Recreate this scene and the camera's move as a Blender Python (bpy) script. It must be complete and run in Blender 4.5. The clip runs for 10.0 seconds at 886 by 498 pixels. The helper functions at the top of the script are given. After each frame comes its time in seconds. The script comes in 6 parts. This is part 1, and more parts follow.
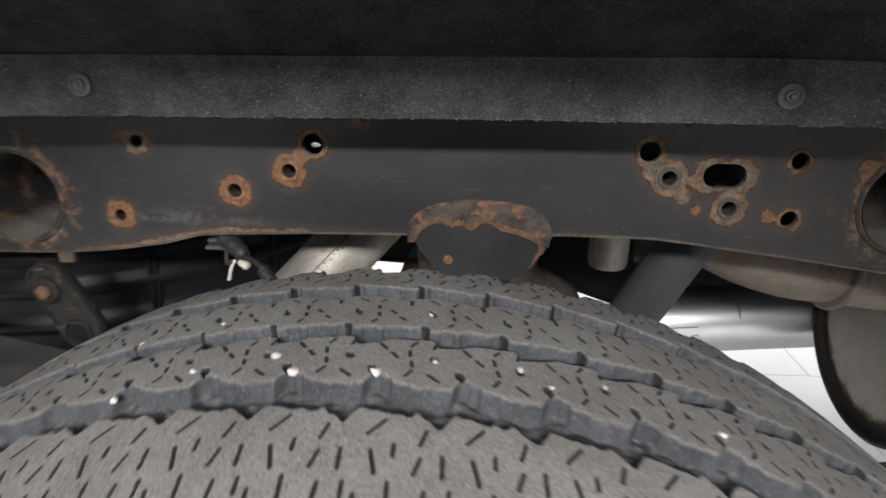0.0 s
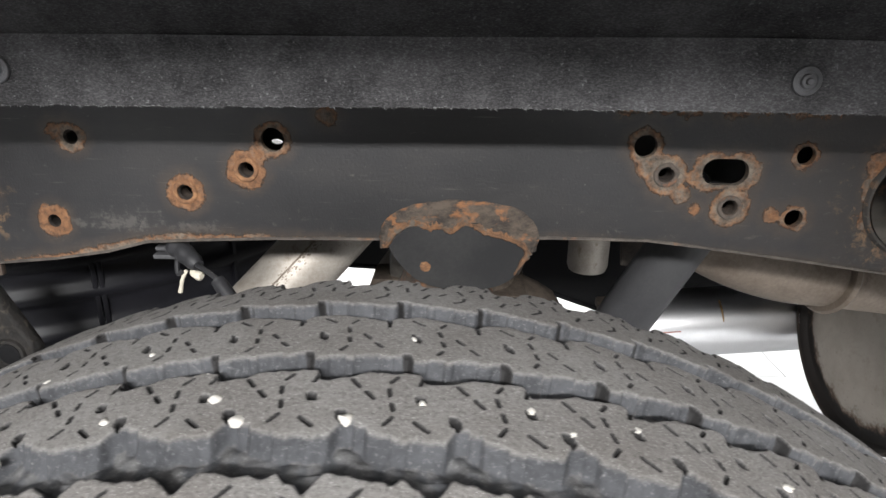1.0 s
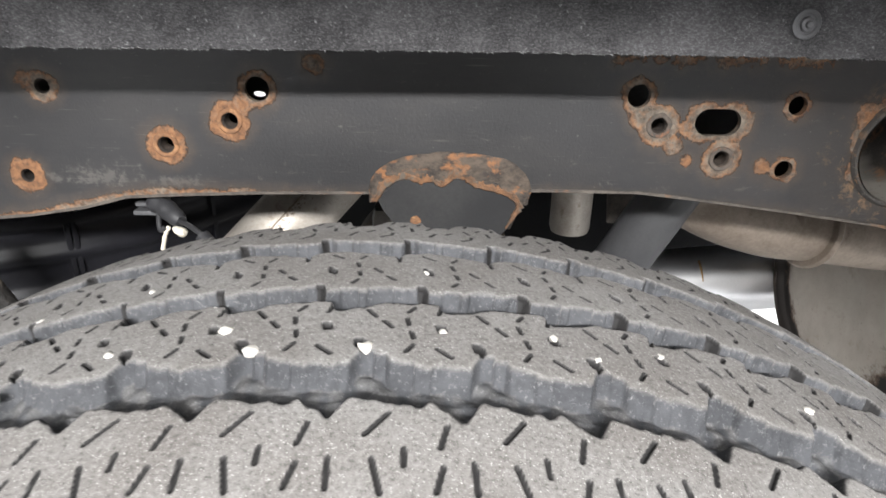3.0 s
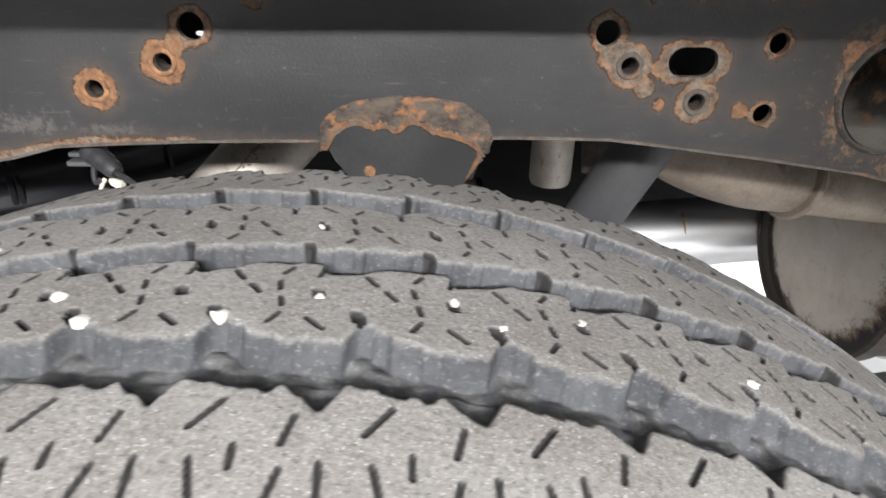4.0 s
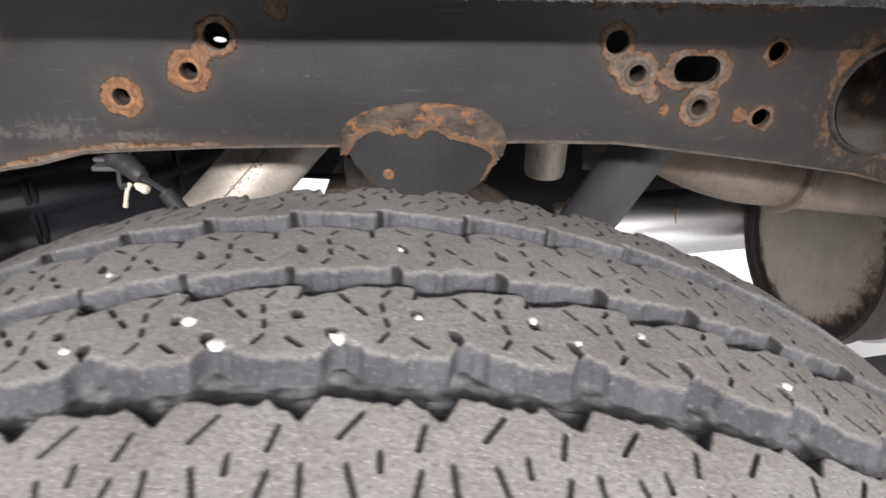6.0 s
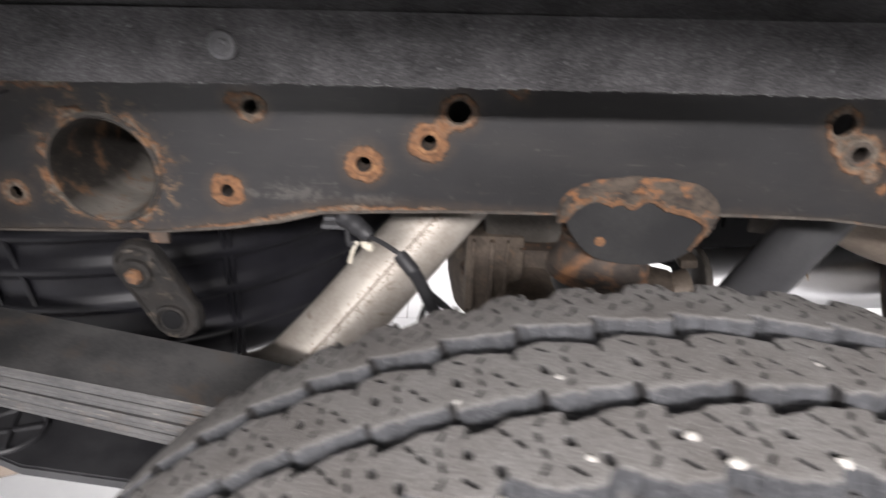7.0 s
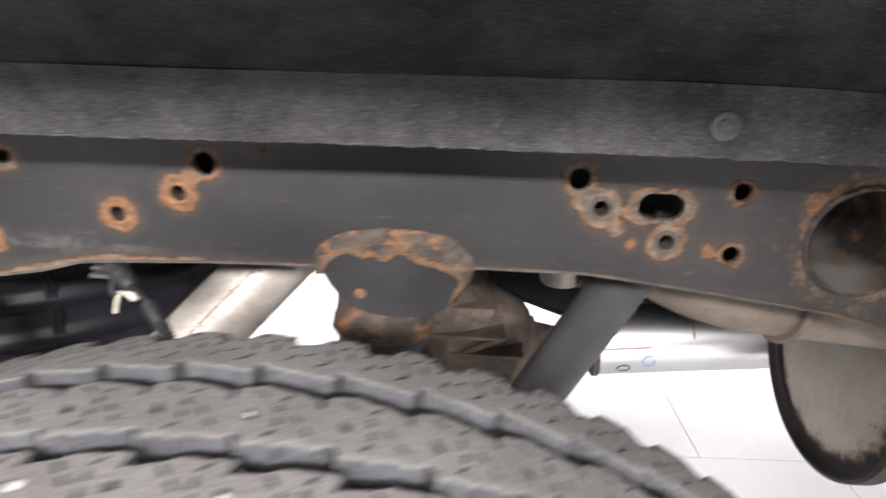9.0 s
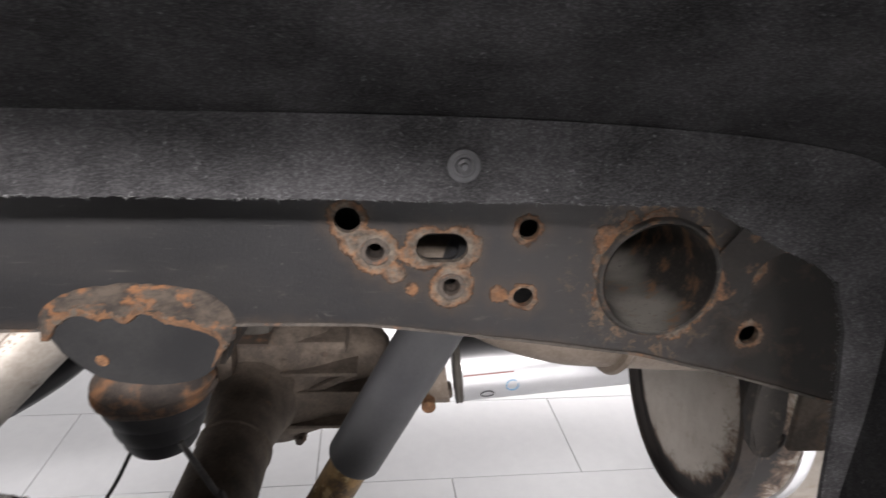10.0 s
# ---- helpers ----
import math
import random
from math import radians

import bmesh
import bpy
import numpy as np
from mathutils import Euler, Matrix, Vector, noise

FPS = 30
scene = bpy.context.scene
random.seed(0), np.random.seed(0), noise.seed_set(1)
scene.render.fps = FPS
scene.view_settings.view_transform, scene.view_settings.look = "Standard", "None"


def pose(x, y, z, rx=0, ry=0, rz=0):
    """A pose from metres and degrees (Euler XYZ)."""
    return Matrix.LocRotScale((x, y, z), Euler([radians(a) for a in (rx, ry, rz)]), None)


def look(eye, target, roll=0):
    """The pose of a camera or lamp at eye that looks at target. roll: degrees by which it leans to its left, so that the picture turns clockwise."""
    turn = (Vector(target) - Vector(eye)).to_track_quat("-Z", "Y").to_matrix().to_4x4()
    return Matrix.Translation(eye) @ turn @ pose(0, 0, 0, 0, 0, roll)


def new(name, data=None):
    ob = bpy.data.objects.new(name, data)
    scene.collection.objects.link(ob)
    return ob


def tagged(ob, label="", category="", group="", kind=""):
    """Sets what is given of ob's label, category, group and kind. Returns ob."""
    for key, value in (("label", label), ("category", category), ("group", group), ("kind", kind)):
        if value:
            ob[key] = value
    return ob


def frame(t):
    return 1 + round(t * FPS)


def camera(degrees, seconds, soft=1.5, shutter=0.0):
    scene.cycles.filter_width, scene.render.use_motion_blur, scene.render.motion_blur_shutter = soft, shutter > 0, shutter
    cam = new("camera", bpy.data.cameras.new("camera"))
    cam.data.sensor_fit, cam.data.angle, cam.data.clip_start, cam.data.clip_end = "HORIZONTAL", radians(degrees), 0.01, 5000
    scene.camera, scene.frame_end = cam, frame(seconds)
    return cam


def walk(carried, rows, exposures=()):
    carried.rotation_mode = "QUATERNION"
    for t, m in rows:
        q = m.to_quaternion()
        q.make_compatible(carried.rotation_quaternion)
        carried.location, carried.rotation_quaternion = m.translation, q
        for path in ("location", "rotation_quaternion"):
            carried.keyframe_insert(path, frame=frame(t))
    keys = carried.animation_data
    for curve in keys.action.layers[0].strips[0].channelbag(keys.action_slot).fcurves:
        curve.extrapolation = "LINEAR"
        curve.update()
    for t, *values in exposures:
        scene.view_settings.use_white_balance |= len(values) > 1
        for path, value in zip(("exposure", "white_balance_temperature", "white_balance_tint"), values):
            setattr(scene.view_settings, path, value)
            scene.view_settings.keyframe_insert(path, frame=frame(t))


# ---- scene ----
cam = camera(70.3, 10.0, shutter=0.5)
PATH = [
    (0, (0.012, -0.559, 0.938), (-0.153, 1.308, 0.24), 0.5),
    (0.2, (-0.005, -0.533, 0.928), (-0.096, 1.346, 0.248), 0.8),
    (0.5, (0.018, -0.507, 0.92), (-0.101, 1.367, 0.23), 0.6),
    (1, (0.002, -0.507, 0.92), (-0.069, 1.371, 0.235), 0.8),
    (1.5, (-0.02, -0.51, 0.924), (-0.067, 1.369, 0.241), 0.8),
    (2, (-0.016, -0.517, 0.921), (-0.046, 1.363, 0.239), 0.9),
    (2.5, (-0.011, -0.512, 0.913), (-0.024, 1.354, 0.194), 1.0),
    (2.7, (-0.013, -0.51, 0.91), (-0.018, 1.346, 0.163), 1.1),
    (3.8, (0.009, -0.483, 0.891), (0.056, 1.324, 0.036), 1.7),
    (4, (0.018, -0.477, 0.891), (0.053, 1.307, -0.012), 1.3),
    (4.5, (0.032, -0.474, 0.899), (0.089, 1.296, -0.03), 1.6),
    (5, (0.021, -0.474, 0.898), (0.093, 1.292, -0.038), 1.6),
    (5.2, (0.015, -0.477, 0.899), (0.1, 1.287, -0.039), 1.8),
    (6.3, (-0.042, -0.493, 0.922), (0.053, 1.267, -0.024), 1.6),
    (6.5, (-0.072, -0.487, 0.931), (0.008, 1.273, -0.015), 1.9),
    (7, (-0.151, -0.5, 0.947), (-0.212, 1.299, 0.075), 1.6),
    (7.2, (-0.189, -0.499, 0.948), (-0.272, 1.315, 0.110), 1.6),
    (7.5, (-0.216, -0.505, 0.948), (-0.41, 1.311, 0.133), 1.4),
    (8, (-0.175, -0.532, 0.955), (-0.409, 1.29, 0.163), 1.2),
    (8.3, (-0.124, -0.549, 0.949), (-0.328, 1.283, 0.173), 1.2),
    (8.5, (-0.068, -0.548, 0.946), (-0.293, 1.289, 0.19), 1.0),
    (8.7, (-0.027, -0.537, 0.938), (-0.160, 1.330, 0.234), 1.5),
    (9, (0.061, -0.488, 0.947), (-0.028, 1.381, 0.242), 1.9),
    (9.2, (0.108, -0.464, 0.947), (0.035, 1.410, 0.253), 1.9),
    (9.5, (0.151, -0.437, 0.954), (0.14, 1.44, 0.264), 2.1),
    (10, (0.175, -0.416, 0.957), (0.336, 1.459, 0.28), 2.3),
]
# seconds, stops, kelvin, tint
EXPOSURE = [(0.0, -0.85, 6500, 10), (0.3, -0.75, 6500, 10), (0.8, -0.42, 6500, 10), (1.5, -0.02, 6500, 10), (2.7, 0.25, 6500, 10), (5.2, 0.05, 6500, 10), (6.3, -0.1, 6620, 15), (7.0, -0.2, 6620, 15), (7.5, -0.14, 6620, 15), (8.0, 0.2, 6620, 15), (8.5, 0.42, 6620, 15), (9.0, 0.27, 6620, 15), (9.5, 0.0, 6620, 15), (10.0, -0.15, 6620, 15)]
walk(cam, [(t, look(eye, target, roll)) for t, eye, target, roll in PATH], EXPOSURE)

# ---- light: unseen lamps added in front of, behind and above the truck ----
world = bpy.data.worlds.new("workshop")
scene.world = world
world.use_nodes = True
world.node_tree.nodes["Background"].inputs[0].default_value = (0.9, 0.95, 1.0, 1)
world.node_tree.nodes["Background"].inputs[1].default_value = 0.3


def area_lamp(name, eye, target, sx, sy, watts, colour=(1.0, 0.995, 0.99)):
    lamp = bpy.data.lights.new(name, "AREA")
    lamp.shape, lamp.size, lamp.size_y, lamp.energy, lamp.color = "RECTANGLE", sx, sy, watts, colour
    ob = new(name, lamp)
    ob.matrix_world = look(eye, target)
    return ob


# added fill from both sides; the walls have no windows
area_lamp("front_fill_light", (0.0, -6.8, 1.5), (0.0, 0.0, 0.8), 8.0, 2.2, 18)
area_lamp("back_fill_light", (0.8, 5.9, 1.7), (0.3, 0.0, 0.3), 7.0, 2.6, 610)
# added lamp below the ceiling, angled to cast the liner's shadow line
area_lamp("overhead_light", (0.1, -5.7, 3.45), (0.1, -2.6, 0), 3.2, 0.35, 1020)
# two more added overhead strips for the tread and floor
area_lamp("overhead_light", (0.0, -4.2, 3.55), (0.0, -4.2, 0), 9.0, 0.35, 225)
area_lamp("overhead_light", (0.0, -2.4, 3.55), (0.0, -2.4, 0), 9.0, 0.35, 130)


# ---- materials ----
def material(name):
    m = bpy.data.materials.new(name)
    m.use_nodes = True
    return m, m.node_tree.nodes, m.node_tree.links, m.node_tree.nodes["Principled BSDF"]


def noise_node(nodes, links, coord, scale, detail=6.0, rough=0.6, distortion=0.0):
    n = nodes.new("ShaderNodeTexNoise")
    n.inputs["Scale"].default_value, n.inputs["Detail"].default_value = scale, detail
    n.inputs["Roughness"].default_value, n.inputs["Distortion"].default_value = rough, distortion
    links.new(coord, n.inputs["Vector"])
    return n.outputs["Fac"]


def ramp_node(nodes, links, value, lo, hi):
    r = nodes.new("ShaderNodeMapRange")
    r.inputs["From Min"].default_value, r.inputs["From Max"].default_value = lo, hi
    links.new(value, r.inputs["Value"])
    return r.outputs["Result"]


def mix_node(nodes, links, fac, a, b):
    m = nodes.new("ShaderNodeMix")
    m.data_type = "RGBA"
    for value, socket in ((fac, m.inputs[0]), (a, m.inputs[6]), (b, m.inputs[7])):
        if isinstance(value, (int, float)):
            socket.default_value = value
        elif isinstance(value, tuple):
            socket.default_value = (*value, 1)
        else:
            links.new(value, socket)
    return m.outputs[2]


def surface(name, base, tone, speck=None, scale=14.0, fine=220.0, rough=(0.5, 0.7), metal=0.0, bump=0.1, depth=0.001,
            speck_at=(0.62, 0.72), speck_scale=45.0, stretch=(1, 1, 1), coat=0.0):
    """Base colour broken by a wide and a fine noise, specks of a third colour, uneven gloss and fine relief."""
    m, nodes, links, bsdf = material(name)
    tex = nodes.new("ShaderNodeTexCoord")
    mapping = nodes.new("ShaderNodeMapping")
    mapping.inputs["Scale"].default_value = stretch
    links.new(tex.outputs["Object"], mapping.inputs["Vector"])
    co = mapping.outputs["Vector"]
    wide = noise_node(nodes, links, co, scale)
    grain = noise_node(nodes, links, co, fine, 4.0, 0.7)
    both = nodes.new("ShaderNodeMath")
    both.operation = "MULTIPLY_ADD"
    links.new(grain, both.inputs[0])
    both.inputs[1].default_value = 0.5
    links.new(wide, both.inputs[2])
    colour = mix_node(nodes, links, ramp_node(nodes, links, both.outputs[0], 0.62, 0.90), base, tone)
    if speck:
        spots = ramp_node(nodes, links, noise_node(nodes, links, co, speck_scale, 8.0, 0.65, 0.4), *speck_at)
        colour = mix_node(nodes, links, spots, colour, speck)
    links.new(colour, bsdf.inputs["Base Color"])
    r = nodes.new("ShaderNodeMapRange")
    r.inputs["To Min"].default_value, r.inputs["To Max"].default_value = rough
    links.new(wide, r.inputs["Value"])
    links.new(r.outputs["Result"], bsdf.inputs["Roughness"])
    bsdf.inputs["Metallic"].default_value = metal
    bsdf.inputs["Coat Weight"].default_value = coat
    if bump:
        b = nodes.new("ShaderNodeBump")
        b.inputs["Strength"].default_value, b.inputs["Distance"].default_value = bump, depth
        links.new(both.outputs[0], b.inputs["Height"])
        links.new(b.outputs["Normal"], bsdf.inputs["Normal"])
    return m


FRAME_PAINT = surface("worn_frame_paint", (0.022, 0.022, 0.023), (0.036, 0.0355, 0.035), (0.085, 0.072, 0.060), 9, 300, (0.42, 0.62), 0.0, 0.12, 0.0006, (0.66, 0.78), 60)
RUST = surface("orange_rust", (0.190, 0.092, 0.043), (0.110, 0.058, 0.032), (0.27, 0.140, 0.066), 70, 700, (0.8, 0.95), 0.0, 0.6, 0.0012, (0.52, 0.62), 110)
DARK_RUST = surface("brown_rust", (0.085, 0.059, 0.044), (0.050, 0.040, 0.033), (0.180, 0.098, 0.054), 60, 500, (0.75, 0.95), 0.0, 0.5, 0.001, (0.52, 0.66), 50)
GREY_RUST = surface("scaly_grey_rust", (0.095, 0.075, 0.060), (0.048, 0.042, 0.037), (0.185, 0.086, 0.043), 60, 420, (0.75, 0.92), 0.0, 0.8, 0.0016, (0.53, 0.62), 60)
PLASTIC = surface("grey_plastic", (0.040, 0.040, 0.042), (0.066, 0.066, 0.070), None, 40, 400, (0.4, 0.6), 0.0, 0.1)
BLACK = surface("black_rubber", (0.016, 0.016, 0.018), (0.030, 0.030, 0.032), (0.07, 0.065, 0.06), 25, 500, (0.45, 0.65), 0.0, 0.2, 0.0008, (0.68, 0.8), 70)
SPARE = surface("clean_black_rubber", (0.0070, 0.0070, 0.0088), (0.0115, 0.0115, 0.0145), None, 18, 300, (0.36, 0.48), 0.0, 0.1, 0.0006)
SPARE.node_tree.nodes["Principled BSDF"].inputs["Specular IOR Level"].default_value = 0.21
SHOCK = surface("dark_shock_paint", (0.034, 0.034, 0.037), (0.05, 0.05, 0.052), (0.10, 0.085, 0.07), 12, 300, (0.4, 0.6), 0.0, 0.12, 0.0006, (0.70, 0.8), 40)
STEEL = surface("stainless_pipe", (0.45, 0.415, 0.37), (0.32, 0.285, 0.245), (0.19, 0.15, 0.11), 20, 260, (0.48, 0.64), 0.38, 0.25, 0.0006, (0.58, 0.70), 34)
DULL_STEEL = surface("dusty_pipe", (0.26, 0.215, 0.175), (0.17, 0.135, 0.105), (0.10, 0.07, 0.05), 16, 240, (0.55, 0.75), 0.35, 0.15, 0.0006, (0.60, 0.75), 30)
TAIL = surface("tan_dusty_tailpipe", (0.30, 0.245, 0.195), (0.20, 0.155, 0.12), (0.13, 0.095, 0.07), 12, 300, (0.6, 0.8), 0.1, 0.2, 0.0008, (0.60, 0.72), 24, (0.5, 1, 1))
BURNT = surface("burnt_black_rim", (0.02, 0.017, 0.015), (0.06, 0.045, 0.035), (0.16, 0.09, 0.05), 30, 300, (0.6, 0.8), 0.2, 0.3, 0.0008)
ALU = surface("bright_aluminium", (0.76, 0.76, 0.77), (0.68, 0.68, 0.69), None, 12, 400, (0.30, 0.40), 1.0, 0.05, 0.0003)
CAST = surface("dirty_cast_iron", (0.060, 0.046, 0.036), (0.126, 0.099, 0.076), (0.17, 0.11, 0.068), 34, 260, (0.75, 0.92), 0.0, 0.9, 0.0022, (0.60, 0.75), 40)
LEAF = surface("leaf_spring_steel", (0.034, 0.0345, 0.0355), (0.082, 0.080, 0.079), (0.092, 0.072, 0.057), 13, 350, (0.42, 0.70), 0.0, 0.35, 0.001, (0.56, 0.72), 22)
HANGER = surface("dusty_hanger_rubber", (0.026, 0.023, 0.020), (0.044, 0.038, 0.033), (0.135, 0.110, 0.086), 34, 320, (0.65, 0.9), 0.0, 0.7, 0.0016, (0.57, 0.72), 60)
GOLD = surface("gold_flaking_plating", (0.36, 0.22, 0.085), (0.10, 0.07, 0.045), (0.60, 0.45, 0.24), 45, 300, (0.35, 0.6), 0.5, 0.3, 0.001, (0.56, 0.62), 60)
SLEEVE = surface("dusty_sleeve_steel", (0.105, 0.095, 0.083), (0.060, 0.052, 0.045), (0.15, 0.085, 0.045), 18, 260, (0.5, 0.75), 0.2, 0.3, 0.001, (0.64, 0.74), 40)
EDGE = surface("raw_cut_edge", (0.085, 0.072, 0.060), (0.045, 0.038, 0.033), (0.19, 0.095, 0.045), 50, 400, (0.7, 0.9), 0.0, 0.4, 0.001, (0.58, 0.68), 16)
SCRAPED = surface("scraped_leaf_edge", (0.066, 0.064, 0.062), (0.028, 0.027, 0.027), (0.150, 0.138, 0.122), 30, 300, (0.5, 0.75), 0.0, 0.4, 0.001, (0.56, 0.68), 90, (0.3, 1, 1))
BEAD = surface("rusty_weld_bead", (0.075, 0.058, 0.044), (0.036, 0.029, 0.023), (0.200, 0.108, 0.054), 40, 420, (0.7, 0.9), 0.0, 0.9, 0.0016, (0.46, 0.58), 30)
FLAT_BLACK = surface("flat_black_fill", (0.0045, 0.0045, 0.005), (0.008, 0.008, 0.0088), None, 10, 200, (0.75, 0.9))
FLAT_BLACK.node_tree.nodes["Principled BSDF"].inputs["Specular IOR Level"].default_value = 0.2
GUSSET = surface("rust_stained_gusset", (0.011, 0.0088, 0.0070), (0.024, 0.0185, 0.0145), (0.20, 0.098, 0.046), 24, 320, (0.6, 0.85), 0.0, 0.5, 0.001, (0.53, 0.64), 40)
CREEP = surface("blistered_orange_rust", (0.200, 0.098, 0.046), (0.085, 0.052, 0.034), (0.100, 0.082, 0.064), 90, 600, (0.8, 0.95), 0.0, 1.0, 0.0024, (0.52, 0.62), 85)
CUP = surface("pitted_brown_rust", (0.060, 0.045, 0.035), (0.026, 0.021, 0.018), (0.185, 0.088, 0.040), 38, 420, (0.7, 0.9), 0.0, 1.0, 0.0022, (0.525, 0.67), 32)
CROWN = surface("flaking_orange_rust", (0.086, 0.066, 0.050), (0.030, 0.024, 0.020), (0.215, 0.098, 0.042), 75, 380, (0.75, 0.92), 0.0, 1.0, 0.0030, (0.525, 0.62), 55, (0.85, 1, 1.35))
GRIMY = surface("grimy_rubber", (0.0060, 0.0052, 0.0045), (0.016, 0.0130, 0.0108), (0.095, 0.076, 0.057), 55, 350, (0.6, 0.85), 0.0, 1.0, 0.0030, (0.57, 0.70), 75)
PEBBLE = surface("white_pebble", (0.66, 0.64, 0.60), (0.52, 0.49, 0.44), None, 300, 1200, (0.7, 0.85), 0.0, 0.2, 0.0004)
TAPE = surface("cream_plastic", (0.62, 0.58, 0.48), (0.48, 0.44, 0.36), None, 90, 500, (0.5, 0.7))
FRAY = surface("pale_fibres", (0.16, 0.16, 0.165), (0.24, 0.24, 0.24), None, 80, 300, (0.9, 1.0))
TILE = surface("white_floor_tile", (0.80, 0.81, 0.82), (0.74, 0.75, 0.765), None, 1.3, 30, (0.16, 0.24), 0.0, 0.02, 0.0003)
GROUT = surface("grey_grout", (0.36, 0.36, 0.36), (0.28, 0.28, 0.28), None, 12, 200, (0.8, 0.95))
WALL = surface("grey_wall_paint", (0.24, 0.24, 0.24), (0.21, 0.21, 0.21), None, 0.6, 60, (0.7, 0.85))
BODY = surface("dark_body_paint", (0.02, 0.02, 0.022), (0.03, 0.03, 0.032), None, 4, 200, (0.4, 0.55))
RED = surface("red_paint_mark", (0.32, 0.070, 0.045), (0.34, 0.12, 0.08), None, 60, 300)
BLUE = surface("blue_paint_mark", (0.16, 0.36, 0.56), (0.26, 0.44, 0.60), None, 60, 300)


def attribute_node(nodes, name):
    n = nodes.new("ShaderNodeAttribute")
    n.attribute_name = name
    return n.outputs["Fac"]


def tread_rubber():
    """Weathered tread: dusty worn tops, darker blue-grey grooves, shade painted black in every sipe."""
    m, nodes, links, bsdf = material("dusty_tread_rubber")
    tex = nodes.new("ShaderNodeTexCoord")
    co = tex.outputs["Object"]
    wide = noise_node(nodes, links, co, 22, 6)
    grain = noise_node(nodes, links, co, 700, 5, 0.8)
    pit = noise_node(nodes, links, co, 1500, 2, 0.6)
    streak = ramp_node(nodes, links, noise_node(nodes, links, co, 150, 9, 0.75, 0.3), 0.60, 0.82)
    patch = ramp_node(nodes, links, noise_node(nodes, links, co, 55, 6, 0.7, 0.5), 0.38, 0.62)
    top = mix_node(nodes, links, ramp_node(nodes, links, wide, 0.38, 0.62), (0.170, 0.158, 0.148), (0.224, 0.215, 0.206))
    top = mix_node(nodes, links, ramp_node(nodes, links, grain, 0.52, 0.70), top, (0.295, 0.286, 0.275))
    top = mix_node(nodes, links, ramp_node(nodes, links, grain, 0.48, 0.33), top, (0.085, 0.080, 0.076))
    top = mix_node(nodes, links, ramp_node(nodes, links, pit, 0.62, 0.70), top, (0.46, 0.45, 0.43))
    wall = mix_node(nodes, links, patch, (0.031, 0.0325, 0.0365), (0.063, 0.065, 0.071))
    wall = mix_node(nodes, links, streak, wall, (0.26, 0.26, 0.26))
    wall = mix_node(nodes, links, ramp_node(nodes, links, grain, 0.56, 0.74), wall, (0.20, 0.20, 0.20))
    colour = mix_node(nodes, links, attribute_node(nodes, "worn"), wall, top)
    links.new(mix_node(nodes, links, attribute_node(nodes, "recess_shade"), colour, (0.014, 0.013, 0.013)), bsdf.inputs["Base Color"])
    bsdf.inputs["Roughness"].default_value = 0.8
    b = nodes.new("ShaderNodeBump")
    b.inputs["Strength"].default_value, b.inputs["Distance"].default_value = 0.6, 0.0008
    links.new(grain, b.inputs["Height"])
    links.new(b.outputs["Normal"], bsdf.inputs["Normal"])
    return m


TREAD = tread_rubber()


def sleeve_dust_and_light():
    """Dark, slightly rusty sleeve steel; upward faces painted paler for dust and caught light."""
    m, nodes, links, bsdf = material("sleeve_steel_paler_below")
    tex = nodes.new("ShaderNodeTexCoord")
    squash = nodes.new("ShaderNodeMapping")
    squash.inputs["Scale"].default_value = (1, 1.2, 1)
    links.new(tex.outputs["Object"], squash.inputs["Vector"])
    co = squash.outputs["Vector"]
    geo = nodes.new("ShaderNodeNewGeometry")
    split = nodes.new("ShaderNodeSeparateXYZ")
    links.new(geo.outputs["Normal"], split.inputs[0])
    wob = nodes.new("ShaderNodeMath")
    wob.operation = "MULTIPLY_ADD"
    links.new(noise_node(nodes, links, co, 16, 3, 0.5, 0.2), wob.inputs[0])
    wob.inputs[1].default_value = 0.9
    links.new(split.outputs["Z"], wob.inputs[2])
    base = mix_node(nodes, links, ramp_node(nodes, links, noise_node(nodes, links, co, 30, 6), 0.35, 0.65), (0.022, 0.0195, 0.017), (0.046, 0.040, 0.035))
    colour = mix_node(nodes, links, ramp_node(nodes, links, wob.outputs[0], 1.12, 1.52), base, (0.24, 0.222, 0.196))
    colour = mix_node(nodes, links, ramp_node(nodes, links, noise_node(nodes, links, co, 320, 3, 0.6), 0.40, 0.28), colour, (0.09, 0.08, 0.07))
    colour = mix_node(nodes, links, ramp_node(nodes, links, noise_node(nodes, links, co, 30, 7, 0.7), 0.54, 0.64), colour, (0.19, 0.105, 0.055))
    links.new(colour, bsdf.inputs["Base Color"])
    bsdf.inputs["Roughness"].default_value = 0.75
    b = nodes.new("ShaderNodeBump")
    b.inputs["Strength"].default_value, b.inputs["Distance"].default_value = 0.5, 0.001
    links.new(noise_node(nodes, links, co, 300, 5, 0.7), b.inputs["Height"])
    links.new(b.outputs["Normal"], bsdf.inputs["Normal"])
    return m


SLEEVE_PALE_BELOW = sleeve_dust_and_light()


